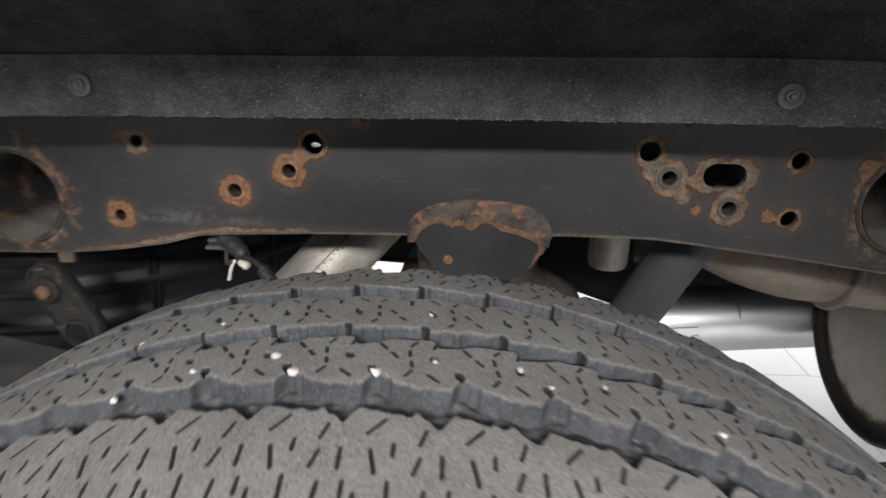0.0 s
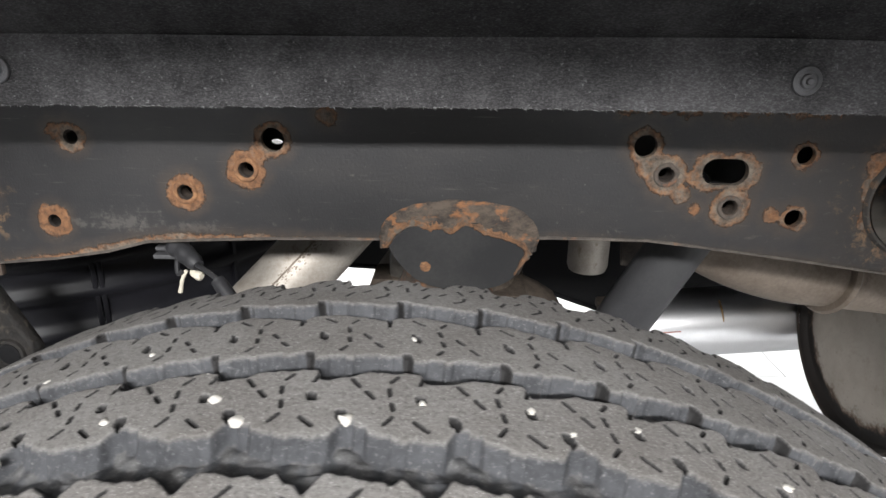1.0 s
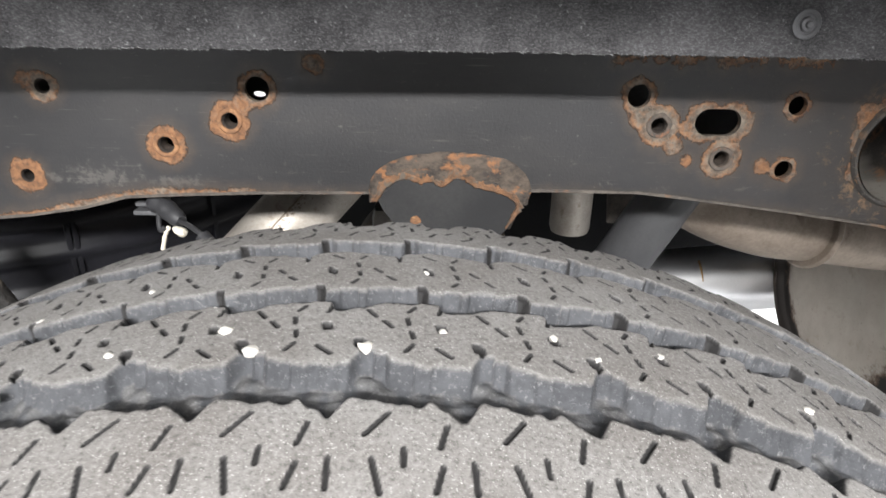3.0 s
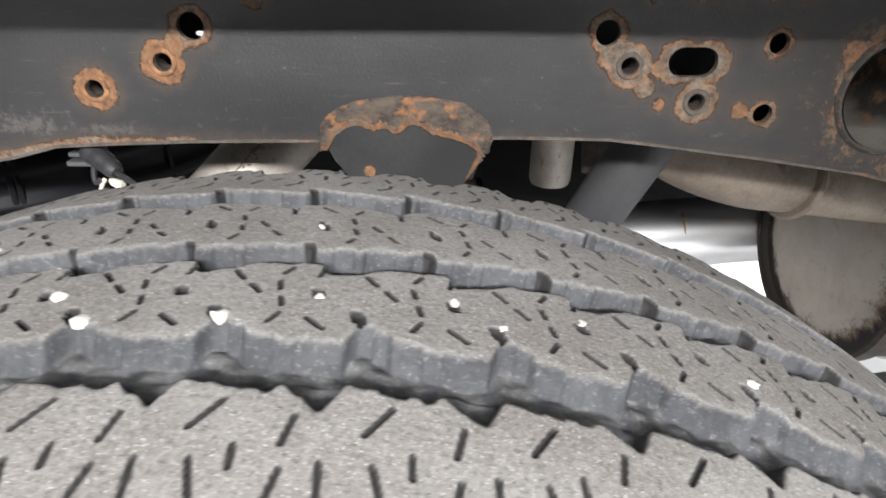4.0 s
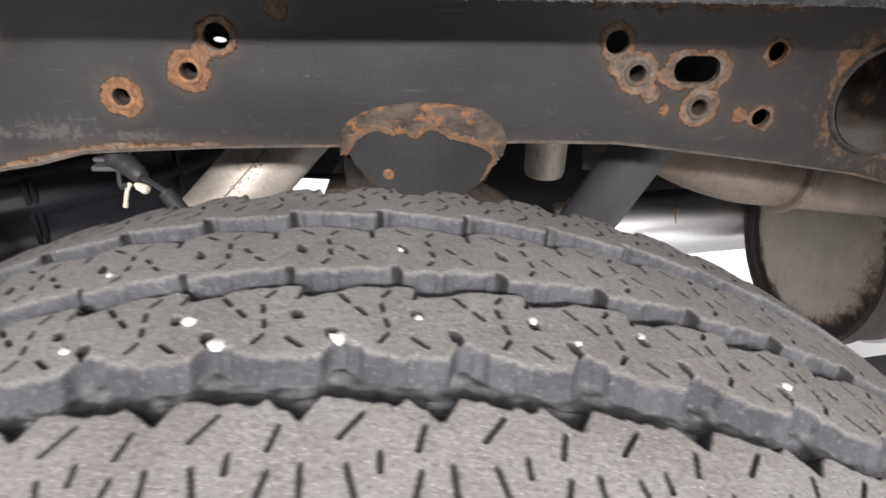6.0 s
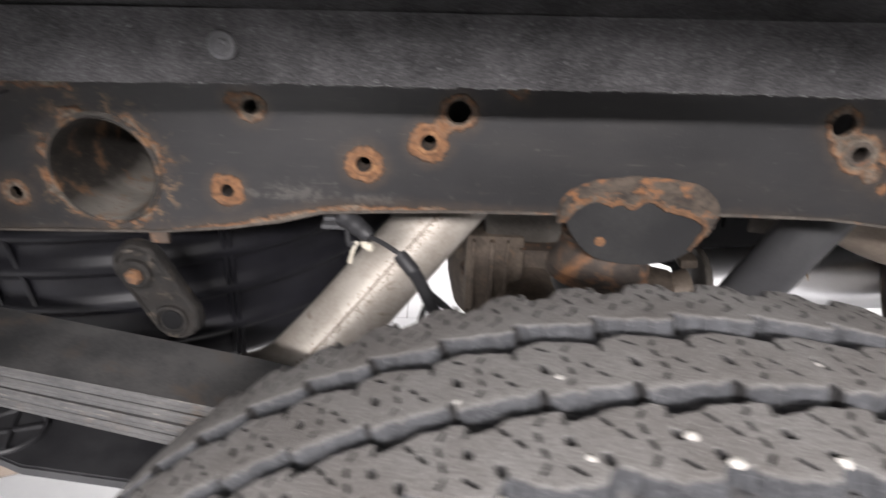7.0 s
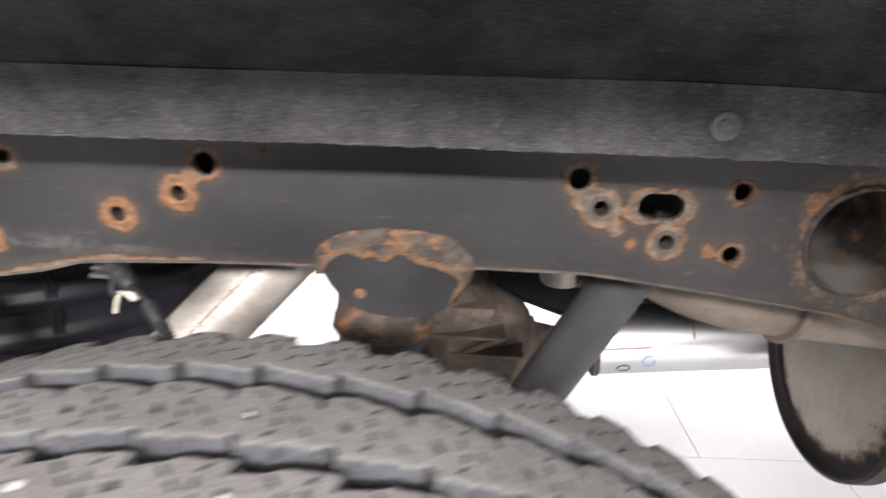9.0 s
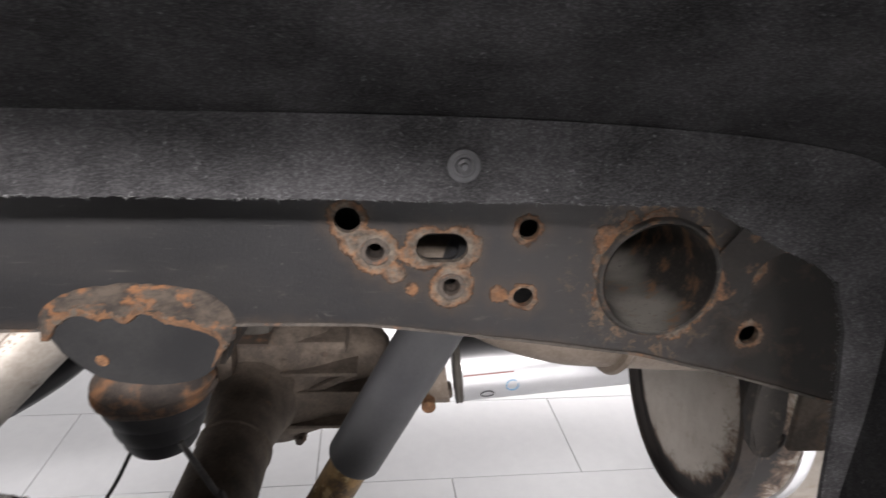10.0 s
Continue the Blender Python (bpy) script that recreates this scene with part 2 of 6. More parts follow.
def sooty_steel():
    """Beige muffler steel, burnt black and brown in blotches where the mesh says soot."""
    m, nodes, links, bsdf = material("burnt_muffler_steel")
    tex = nodes.new("ShaderNodeTexCoord")
    co = tex.outputs["Object"]
    wide = noise_node(nodes, links, co, 11, 7, 0.65)
    fine = noise_node(nodes, links, co, 180, 5, 0.7)
    clean = mix_node(nodes, links, ramp_node(nodes, links, wide, 0.36, 0.64), (0.40, 0.35, 0.295), (0.52, 0.475, 0.415))
    clean = mix_node(nodes, links, ramp_node(nodes, links, noise_node(nodes, links, co, 14, 6, 0.65), 0.56, 0.74), clean, (0.31, 0.235, 0.17))
    clean = mix_node(nodes, links, ramp_node(nodes, links, fine, 0.60, 0.75), clean, (0.30, 0.26, 0.21))
    burn = nodes.new("ShaderNodeMath")
    burn.operation = "MULTIPLY_ADD"
    links.new(noise_node(nodes, links, co, 38, 8, 0.72, 0.4), burn.inputs[0])
    burn.inputs[1].default_value = 1.5
    links.new(attribute_node(nodes, "soot"), burn.inputs[2])
    brown = mix_node(nodes, links, ramp_node(nodes, links, burn.outputs[0], 1.02, 1.25), clean, (0.16, 0.105, 0.07))
    links.new(mix_node(nodes, links, ramp_node(nodes, links, burn.outputs[0], 1.22, 1.42), brown, (0.022, 0.018, 0.016)), bsdf.inputs["Base Color"])
    bsdf.inputs["Roughness"].default_value = 0.7
    b = nodes.new("ShaderNodeBump")
    b.inputs["Strength"].default_value, b.inputs["Distance"].default_value = 0.3, 0.0008
    links.new(fine, b.inputs["Height"])
    links.new(b.outputs["Normal"], bsdf.inputs["Normal"])
    return m


SOOTY = sooty_steel()


def felt():
    """Needle felt: near-black mat with pale short fibres lying every way and dusty patches."""
    m, nodes, links, bsdf = material("needle_felt")
    tex = nodes.new("ShaderNodeTexCoord")
    fibre = None
    for turn, squash in ((0.15, (420, 900, 900)), (0.95, (420, 900, 900)), (2.2, (450, 950, 950))):
        mp = nodes.new("ShaderNodeMapping")
        mp.inputs["Rotation"].default_value = (turn * 0.5, turn, turn * 0.3)
        mp.inputs["Scale"].default_value = squash
        links.new(tex.outputs["Object"], mp.inputs["Vector"])
        n = noise_node(nodes, links, mp.outputs["Vector"], 1.0, 3, 0.7)
        if fibre is None:
            fibre = n
        else:
            mx = nodes.new("ShaderNodeMath")
            mx.operation = "MAXIMUM"
            links.new(fibre, mx.inputs[0])
            links.new(n, mx.inputs[1])
            fibre = mx.outputs[0]
    dust = ramp_node(nodes, links, noise_node(nodes, links, tex.outputs["Object"], 17, 8, 0.72), 0.36, 0.68)
    spot = ramp_node(nodes, links, noise_node(nodes, links, tex.outputs["Object"], 140, 5, 0.7), 0.66, 0.78)
    fleck = ramp_node(nodes, links, noise_node(nodes, links, tex.outputs["Object"], 420, 3, 0.7, 0.6), 0.62, 0.74)
    dark = mix_node(nodes, links, dust, (0.0225, 0.0219, 0.0226), (0.0630, 0.0616, 0.0634))
    pale = mix_node(nodes, links, dust, (0.0820, 0.0806, 0.0830), (0.1640, 0.1616, 0.1664))
    colour = mix_node(nodes, links, ramp_node(nodes, links, fibre, 0.52, 0.78), dark, pale)
    colour = mix_node(nodes, links, fleck, colour, (0.1700, 0.1680, 0.1720))
    links.new(mix_node(nodes, links, spot, colour, (0.10, 0.10, 0.10)), bsdf.inputs["Base Color"])
    bsdf.inputs["Roughness"].default_value = 1.0
    bsdf.inputs["Specular IOR Level"].default_value = 0.15
    b = nodes.new("ShaderNodeBump")
    b.inputs["Strength"].default_value, b.inputs["Distance"].default_value = 0.8, 0.0012
    links.new(fibre, b.inputs["Height"])
    links.new(b.outputs["Normal"], bsdf.inputs["Normal"])
    return m


FELT = felt()


# ---- outline of the frame rail, and where it has rusted ----
def along(knots, x):
    """Straight-line interpolation through knots of (x, z)."""
    return float(np.interp(x, [k[0] for k in knots], [k[1] for k in knots]))


RAIL_BOTTOM = [(-1.3, 0.665), (-0.90, 0.688), (-0.70, 0.699), (-0.58, 0.706), (-0.417, 0.711), (-0.36, 0.717), (-0.312, 0.725), (-0.275, 0.735), (-0.228, 0.738),
               (-0.165, 0.741), (-0.076, 0.743), (0.076, 0.748), (0.154, 0.748), (0.194, 0.744), (0.28, 0.734), (0.364, 0.723), (0.446, 0.703), (0.53, 0.679), (0.75, 0.61), (1.1, 0.52)]
RAIL_TOP = [(-1.3, 0.86), (-0.6, 0.897), (-0.3, 0.90), (0.3, 0.90), (0.5, 0.885), (0.75, 0.82), (1.1, 0.73)]
SLEEVES = [(-0.459, 0.767, 0.0445), (0.371, 0.786, 0.042)]
# x, z, radius of each hole in the outer face
HOLES = [(-0.327, 0.825, 0.0062), (-0.355, 0.7515, 0.0058), (-0.236, 0.780, 0.0068), (-0.182, 0.8005, 0.0068), (-0.158, 0.826, 0.0098), (0.144, 0.827, 0.0092),
         (0.163, 0.804, 0.0066), (0.218, 0.778, 0.0066), (0.271, 0.822, 0.0076), (0.271, 0.770, 0.0074), (-0.543, 0.742, 0.0060), (0.450, 0.739, 0.0080), (-0.690, 0.752, 0.027)]
SLOT = (0.210, 0.8075, 0.0185, 0.0108)


# x, z, reach and share of bright orange of each rusty spot
RUST_SPOTS = [(-0.327, 0.825, 0.0125, 0.3), (-0.340, 0.830, 0.007, 0.0), (-0.355, 0.7515, 0.0145, 0.8), (-0.236, 0.780, 0.0165, 0.8), (-0.182, 0.8005, 0.0165, 0.8), (-0.158, 0.826, 0.0150, 0.45),
              (-0.172, 0.813, 0.008, 0.7), (-0.112, 0.846, 0.008, 0.2), (0.144, 0.827, 0.0145, 0.3), (0.150, 0.812, 0.012, 0.4), (0.163, 0.804, 0.0170, 0.3), (0.176, 0.789, 0.008, 0.5), (0.187, 0.803, 0.008, 0.6),
              (0.199, 0.8075, 0.0165, 0.4), (0.221, 0.8075, 0.0165, 0.4), (0.218, 0.778, 0.0165, 0.4), (0.190, 0.776, 0.0045, 0.8), (0.271, 0.822, 0.0110, 0.2), (0.271, 0.770, 0.0110, 0.3),
              (0.253, 0.772, 0.007, 0.75), (-0.543, 0.742, 0.0125, 0.4), (0.450, 0.739, 0.0115, 0.2), (0.330, 0.815, 0.010, 0.7), (0.440, 0.795, 0.013, 0.5),
              (-0.510, 0.760, 0.007, 0.7), (-0.508, 0.782, 0.006, 0.3)]


def rail_paint():
    """Black chassis paint, thin and dusty, with scaly rust round the holes, along the lower edge and on the sleeves."""
    m, nodes, links, bsdf = material("rusting_frame_paint")
    tex = nodes.new("ShaderNodeTexCoord")
    co = tex.outputs["Object"]
    flat = nodes.new("ShaderNodeVectorMath")
    flat.operation = "MULTIPLY"
    links.new(co, flat.inputs[0])
    flat.inputs[1].default_value = (1, 0, 1)
    split = nodes.new("ShaderNodeSeparateXYZ")
    links.new(co, split.inputs[0])

    def maths(op, a, b=0.0):
        n = nodes.new("ShaderNodeMath")
        n.operation = op
        for value, socket in ((a, n.inputs[0]), (b, n.inputs[1])):
            if isinstance(value, (int, float)):
                socket.default_value = value
            else:
                links.new(value, socket)
        return n.outputs[0]

    def spot(x, z, reach):
        d = nodes.new("ShaderNodeVectorMath")
        d.operation = "DISTANCE"
        links.new(flat.outputs[0], d.inputs[0])
        d.inputs[1].default_value = (x, 0, z)
        return maths("SUBTRACT", d.outputs["Value"], reach)

    wide = noise_node(nodes, links, co, 9, 6)
    mid = noise_node(nodes, links, co, 95, 6, 0.62)
    fine = noise_node(nodes, links, co, 420, 5, 0.7)
    ragged = maths("ADD", maths("MULTIPLY", maths("SUBTRACT", mid, 0.5), 0.014), maths("MULTIPLY", maths("SUBTRACT", fine, 0.5), 0.009))
    field, bright = None, None
    for x, z, reach, share in RUST_SPOTS:
        d = spot(x, z, reach)
        field = d if field is None else maths("MINIMUM", field, d)
        b = maths("SUBTRACT", d, (share - 0.72) * 0.030)
        bright = b if bright is None else maths("MINIMUM", bright, b)
    for x, z, r in SLEEVES:
        d = maths("SUBTRACT", spot(x, z, r + 0.008), maths("MULTIPLY", maths("SUBTRACT", noise_node(nodes, links, co, 26, 5, 0.6), 0.50), 0.075))
        field = maths("MINIMUM", field, d)
    # patchy rust along the top under the liner
    for x, z, half, tall in ((0.205, 0.856, 0.085, 0.0035), (-0.505, 0.840, 0.030, 0.006)):
        band = maths("MAXIMUM", maths("SUBTRACT", maths("ABSOLUTE", maths("SUBTRACT", split.outputs["Z"], z)), tall), maths("SUBTRACT", maths("ABSOLUTE", maths("SUBTRACT", split.outputs["X"], x)), half))
        band = maths("ADD", band, maths("MULTIPLY", maths("SUBTRACT", noise_node(nodes, links, co, 60, 8, 0.7), 0.46), 0.045))
        field = maths("MINIMUM", field, band)
    # lower edge: heaviest in the dip behind the axle
    edge = nodes.new("ShaderNodeFloatCurve")
    curve = edge.mapping.curves[0]
    xs = [-1.3, -0.6, -0.42, -0.34, -0.27, -0.20, -0.08, 0.10, 0.28, 0.45, 0.60, 1.1]
    curve.points[0].location = ((xs[0] + 1.5) / 3, along(RAIL_BOTTOM, xs[0]))
    curve.points[1].location = ((xs[-1] + 1.5) / 3, along(RAIL_BOTTOM, xs[-1]))
    for x in xs[1:-1]:
        curve.points.new((x + 1.5) / 3, along(RAIL_BOTTOM, x))
    for p in curve.points:
        p.handle_type = "VECTOR"
    edge.mapping.update()
    links.new(maths("DIVIDE", maths("ADD", split.outputs["X"], 1.5), 3.0), edge.inputs["Value"])
    over = maths("SUBTRACT", split.outputs["Z"], edge.outputs["Value"])
    dip = nodes.new("ShaderNodeMapRange")
    links.new(maths("ABSOLUTE", maths("ADD", split.outputs["X"], 0.27)), dip.inputs["Value"])
    for key, value in (("From Min", 0.05), ("From Max", 0.18), ("To Min", 0.0050), ("To Max", -0.002)):
        dip.inputs[key].default_value = value
    field = maths("MINIMUM", field, maths("SUBTRACT", over, dip.outputs["Result"]))
    field = maths("ADD", field, ragged)
    bright = maths("ADD", bright, maths("MULTIPLY", maths("SUBTRACT", mid, 0.5), 0.030))
    paint = mix_node(nodes, links, ramp_node(nodes, links, wide, 0.35, 0.65), (0.0100, 0.0099, 0.0106), (0.0172, 0.0168, 0.0178))
    # brown road film, thicker towards the front of the truck
    film = maths("ADD", ramp_node(nodes, links, split.outputs["X"], 0.0, 0.50), maths("MULTIPLY", maths("SUBTRACT", noise_node(nodes, links, co, 22, 7, 0.7), 0.5), 1.6))
    paint = mix_node(nodes, links, maths("MULTIPLY", maths("MULTIPLY", ramp_node(nodes, links, film, 0.30, 1.2), 0.8), ramp_node(nodes, links, split.outputs["X"], 0.475, 0.435)), paint, (0.040, 0.031, 0.025))
    smear = nodes.new("ShaderNodeMapping")
    smear.inputs["Scale"].default_value = (5, 1, 16)
    links.new(co, smear.inputs["Vector"])
    paint = mix_node(nodes, links, maths("MULTIPLY", ramp_node(nodes, links, noise_node(nodes, links, smear.outputs["Vector"], 1.0, 9, 0.68), 0.46, 0.72), 0.75), paint, (0.029, 0.0265, 0.025))
    scuff = ramp_node(nodes, links, noise_node(nodes, links, co, 48, 9, 0.72, 0.8), 0.60, 0.74)
    low = ramp_node(nodes, links, over, 0.060, 0.018)
    paint = mix_node(nodes, links, maths("MULTIPLY", scuff, maths("MULTIPLY", low, 0.8)), paint, (0.105, 0.092, 0.080))
    specks = ramp_node(nodes, links, noise_node(nodes, links, co, 300, 3, 0.6), 0.67, 0.75)
    paint = mix_node(nodes, links, maths("MULTIPLY", specks, 0.6), paint, (0.12, 0.11, 0.10))
    # dry scratches along the rail, and scraped patches near its lower edge
    for stretch, lo, hi, share in (((18, 1, 420), 0.63, 0.73, 0.5), ((70, 1, 190), 0.65, 0.74, 0.5)):
        mp = nodes.new("ShaderNodeMapping")
        mp.inputs["Scale"].default_value = stretch
        mp.inputs["Rotation"].default_value = (0, 0.06, 0)
        links.new(co, mp.inputs["Vector"])
        paint = mix_node(nodes, links, maths("MULTIPLY", ramp_node(nodes, links, noise_node(nodes, links, mp.outputs["Vector"], 1.0, 5, 0.6), lo, hi), share), paint, (0.11, 0.10, 0.09))
    squash = nodes.new("ShaderNodeVectorMath")
    squash.operation = "MULTIPLY"
    links.new(flat.outputs[0], squash.inputs[0])
    squash.inputs[1].default_value = (0.36, 0, 1)
    scraped = None
    for x, z, reach in ((-0.295, 0.752, 0.017), (-0.340, 0.752, 0.011), (-0.232, 0.747, 0.013), (0.318, 0.757, 0.005), (0.338, 0.738, 0.007), (0.392, 0.735, 0.008), (0.43, 0.76, 0.010), (-0.57, 0.745, 0.010)):
        d = nodes.new("ShaderNodeVectorMath")
        d.operation = "DISTANCE"
        links.new(squash.outputs[0], d.inputs[0])
        d.inputs[1].default_value = (x * 0.36, 0, z)
        d = maths("SUBTRACT", d.outputs["Value"], reach)
        scraped = d if scraped is None else maths("MINIMUM", scraped, d)
    scraped = maths("ADD", scraped, maths("MULTIPLY", maths("SUBTRACT", noise_node(nodes, links, co, 110, 9, 0.80), 0.42), 0.100))
    paint = mix_node(nodes, links, maths("MULTIPLY", ramp_node(nodes, links, scraped, 0.001, -0.008), 0.40), paint, (0.115, 0.105, 0.094))
    # yellowish flakes scattered round the sleeves
    flake = ramp_node(nodes, links, noise_node(nodes, links, co, 75, 9, 0.74, 0.4), 0.53, 0.60)
    for x, z, r in SLEEVES:
        ring = spot(x, z, r)
        wedge = ramp_node(nodes, links, maths("ADD", ring, maths("MULTIPLY", maths("SUBTRACT", mid, 0.5), 0.05)), 0.030, 0.006)
        paint = mix_node(nodes, links, maths("MULTIPLY", flake, maths("MULTIPLY", wedge, 0.9)), paint, (0.195, 0.120, 0.062))
    # brown dirt and painted shade over the rail ends, rust bloom on top
    grimy = ramp_node(nodes, links, maths("ADD", split.outputs["X"], maths("MULTIPLY", maths("SUBTRACT", noise_node(nodes, links, co, 22, 7, 0.65), 0.5), 0.16)), 0.385, 0.440)
    # rear end: the same brown put in for the missing light there
    rear = ramp_node(nodes, links, maths("ADD", split.outputs["X"], maths("MULTIPLY", maths("SUBTRACT", noise_node(nodes, links, co, 16, 7, 0.65), 0.5), 0.20)), -0.500, -0.600)
    grimy = maths("MAXIMUM", grimy, maths("MULTIPLY", rear, 0.75))
    end_shade_brown = mix_node(nodes, links, mid, (0.0065, 0.0052, 0.0043), (0.0150, 0.0112, 0.0084))
    paint = mix_node(nodes, links, maths("MULTIPLY", grimy, 0.88), paint, end_shade_brown)
    bloom = ramp_node(nodes, links, noise_node(nodes, links, co, 34, 9, 0.72, 0.3), 0.55, 0.72)
    paint = mix_node(nodes, links, maths("MULTIPLY", grimy, maths("MULTIPLY", bloom, 0.55)), paint, (0.085, 0.050, 0.027))
    blotch = ramp_node(nodes, links, noise_node(nodes, links, co, 150, 7, 0.7, 0.3), 0.36, 0.64)
    scale = mix_node(nodes, links, blotch, (0.055, 0.044, 0.035), (0.180, 0.150, 0.118))
    orange = mix_node(nodes, links, blotch, (0.095, 0.046, 0.024), (0.245, 0.120, 0.056))
    rim = ramp_node(nodes, links, field, -0.0060, -0.0012)
    hot = maths("MAXIMUM", ramp_node(nodes, links, bright, 0.001, -0.005), maths("MULTIPLY", rim, maths("MULTIPLY", ramp_node(nodes, links, mid, 0.34, 0.52), 0.9)))
    rust = mix_node(nodes, links, hot, scale, orange)
    rust = mix_node(nodes, links, maths("MULTIPLY", ramp_node(nodes, links, fine, 0.56, 0.72), 0.4), rust, (0.29, 0.19, 0.118))
    pits = ramp_node(nodes, links, noise_node(nodes, links, co, 300, 6, 0.7, 0.5), 0.44, 0.32)
    rust = mix_node(nodes, links, maths("MULTIPLY", pits, 0.5), rust, (0.026, 0.019, 0.015))
    stain = maths("MULTIPLY", ramp_node(nodes, links, maths("ADD", field, maths("MULTIPLY", maths("SUBTRACT", mid, 0.5), 0.02)), 0.0035, 0.0), 0.25)
    paint = mix_node(nodes, links, stain, paint, (0.040, 0.028, 0.021))
    mask = ramp_node(nodes, links, field, 0.0006, -0.0006)
    stain = maths("MULTIPLY", ramp_node(nodes, links, field, 0.010, 0.0), 0.5)
    paint = mix_node(nodes, links, stain, paint, (0.055, 0.038, 0.027))
    links.new(mix_node(nodes, links, mask, paint, rust), bsdf.inputs["Base Color"])
    rough = nodes.new("ShaderNodeMapRange")
    rough.inputs["To Min"].default_value, rough.inputs["To Max"].default_value = 0.50, 0.92
    links.new(maths("MAXIMUM", mask, maths("MULTIPLY", grimy, 0.9)), rough.inputs["Value"])
    links.new(rough.outputs["Result"], bsdf.inputs["Roughness"])
    b = nodes.new("ShaderNodeBump")
    b.inputs["Strength"].default_value, b.inputs["Distance"].default_value = 0.8, 0.0014
    links.new(maths("ADD", maths("MULTIPLY", mask, maths("ADD", maths("MULTIPLY", fine, 0.8), 0.6)), maths("MULTIPLY", fine, 0.22)), b.inputs["Height"])
    links.new(b.outputs["Normal"], bsdf.inputs["Normal"])
    return m


RAIL_PAINT = rail_paint()


# ---- mesh helpers ----
def link_mesh(name, mesh, mat, parent=None, label=""):
    mesh.materials.append(mat)
    ob = new(name, mesh)
    if parent:
        ob.parent = parent
    return tagged(ob, label)


def part(name, bm, mat, parent=None, label="", smooth=True, angle=35):
    bmesh.ops.recalc_face_normals(bm, faces=bm.faces)
    mesh = bpy.data.meshes.new(name)
    if smooth:
        for e in bm.edges:
            if len(e.link_faces) == 2 and e.calc_face_angle(0) > radians(angle):
                e.smooth = False
        for f in bm.faces:
            f.smooth = True
    bm.to_mesh(mesh)
    bm.free()
    return link_mesh(name, mesh, mat, parent, label)


def thing(name, label, category, group="", kind="", at=(0, 0, 0)):
    ob = new(name)
    ob.empty_display_size = 0.02
    ob.location = at
    return tagged(ob, label, category, group, kind)


def ring_faces(bm, loops, closed=True, caps=True):
    for a, b in zip(loops, loops[1:]):
        n = len(a)
        for k in range(n if closed else n - 1):
            bm.faces.new((a[k], a[(k + 1) % n], b[(k + 1) % n], b[k]))
    if caps and closed:
        bm.faces.new(loops[0][::-1])
        bm.faces.new(loops[-1])


def smooth_path(points, steps=10):
    """A Catmull-Rom line through the points."""
    p = [Vector(v) for v in points]
    p = [2 * p[0] - p[1], *p, 2 * p[-1] - p[-2]]
    out = []
    for a, b, c, d in zip(p, p[1:], p[2:], p[3:]):
        for k in range(steps):
            t = k / steps
            out.append(0.5 * (2 * b + (c - a) * t + (2 * a - 5 * b + 4 * c - d) * t * t + (3 * b - a - 3 * c + d) * t**3))
    return out + [p[-2]]


def tube(bm, path, radius, segs=24, caps=True):
    """A round tube along a path; radius is a number or one per point."""
    path = [Vector(p) for p in path]
    radii = radius if isinstance(radius, (list, tuple)) else [radius] * len(path)
    side, loops = None, []
    for k, p in enumerate(path):
        ahead = (path[min(k + 1, len(path) - 1)] - path[max(k - 1, 0)]).normalized()
        if side is None:
            side = ahead.orthogonal().normalized()
        side = (side - ahead * side.dot(ahead)).normalized()
        up = ahead.cross(side)
        loops.append([bm.verts.new(p + radii[k] * (math.cos(a) * side + math.sin(a) * up)) for a in (2 * math.pi * n / segs for n in range(segs))])
    ring_faces(bm, loops, True, caps)
    return bm


def lathe(bm, centre, axis, profile, segs=32, caps=True):
    """A body of revolution: profile rows of (distance along axis, radius)."""
    axis = Vector(axis).normalized()
    side = axis.orthogonal().normalized()
    up = axis.cross(side)
    loops = [[bm.verts.new(Vector(centre) + axis * d + r * (math.cos(a) * side + math.sin(a) * up)) for a in (2 * math.pi * n / segs for n in range(segs))] for d, r in profile]
    ring_faces(bm, loops, True, caps)
    return bm


def box(bm, lo, hi, bevel=0.0, turn=None):
    made = bmesh.ops.create_cube(bm, size=1.0)["verts"]
    for v in made:
        v.co = Vector([l + (h - l) * (c + 0.5) for l, h, c in zip(lo, hi, v.co)])
        if turn:
            v.co = turn @ v.co
    if bevel:
        edges = list({e for v in made for e in v.link_edges})
        bmesh.ops.bevel(bm, geom=edges, offset=bevel, segments=2, affect="EDGES", profile=0.6)
    return bm


def plate(bm, outline, holes, to_world, thick):
    """A flat plate with holes: 2D loops, filled and given thickness along the plate's own third axis."""
    edges = []
    for loop in [outline, *holes]:
        verts = [bm.verts.new((x, z, 0)) for x, z in loop]
        edges += [bm.edges.new((verts[k], verts[(k + 1) % len(verts)])) for k in range(len(verts))]
    bmesh.ops.triangle_fill(bm, use_beauty=True, use_dissolve=False, edges=edges)
    faces = list(bm.faces)
    up = bmesh.ops.extrude_face_region(bm, geom=faces)["geom"]
    for v in up:
        if isinstance(v, bmesh.types.BMVert):
            v.co.z += thick
    for v in bm.verts:
        v.co = Vector(to_world(*v.co))
    return bm


def circle(x, z, r, n=28, rz=None):
    return [(x + r * math.cos(2 * math.pi * k / n), z + (rz or r) * math.sin(2 * math.pi * k / n)) for k in range(n)]


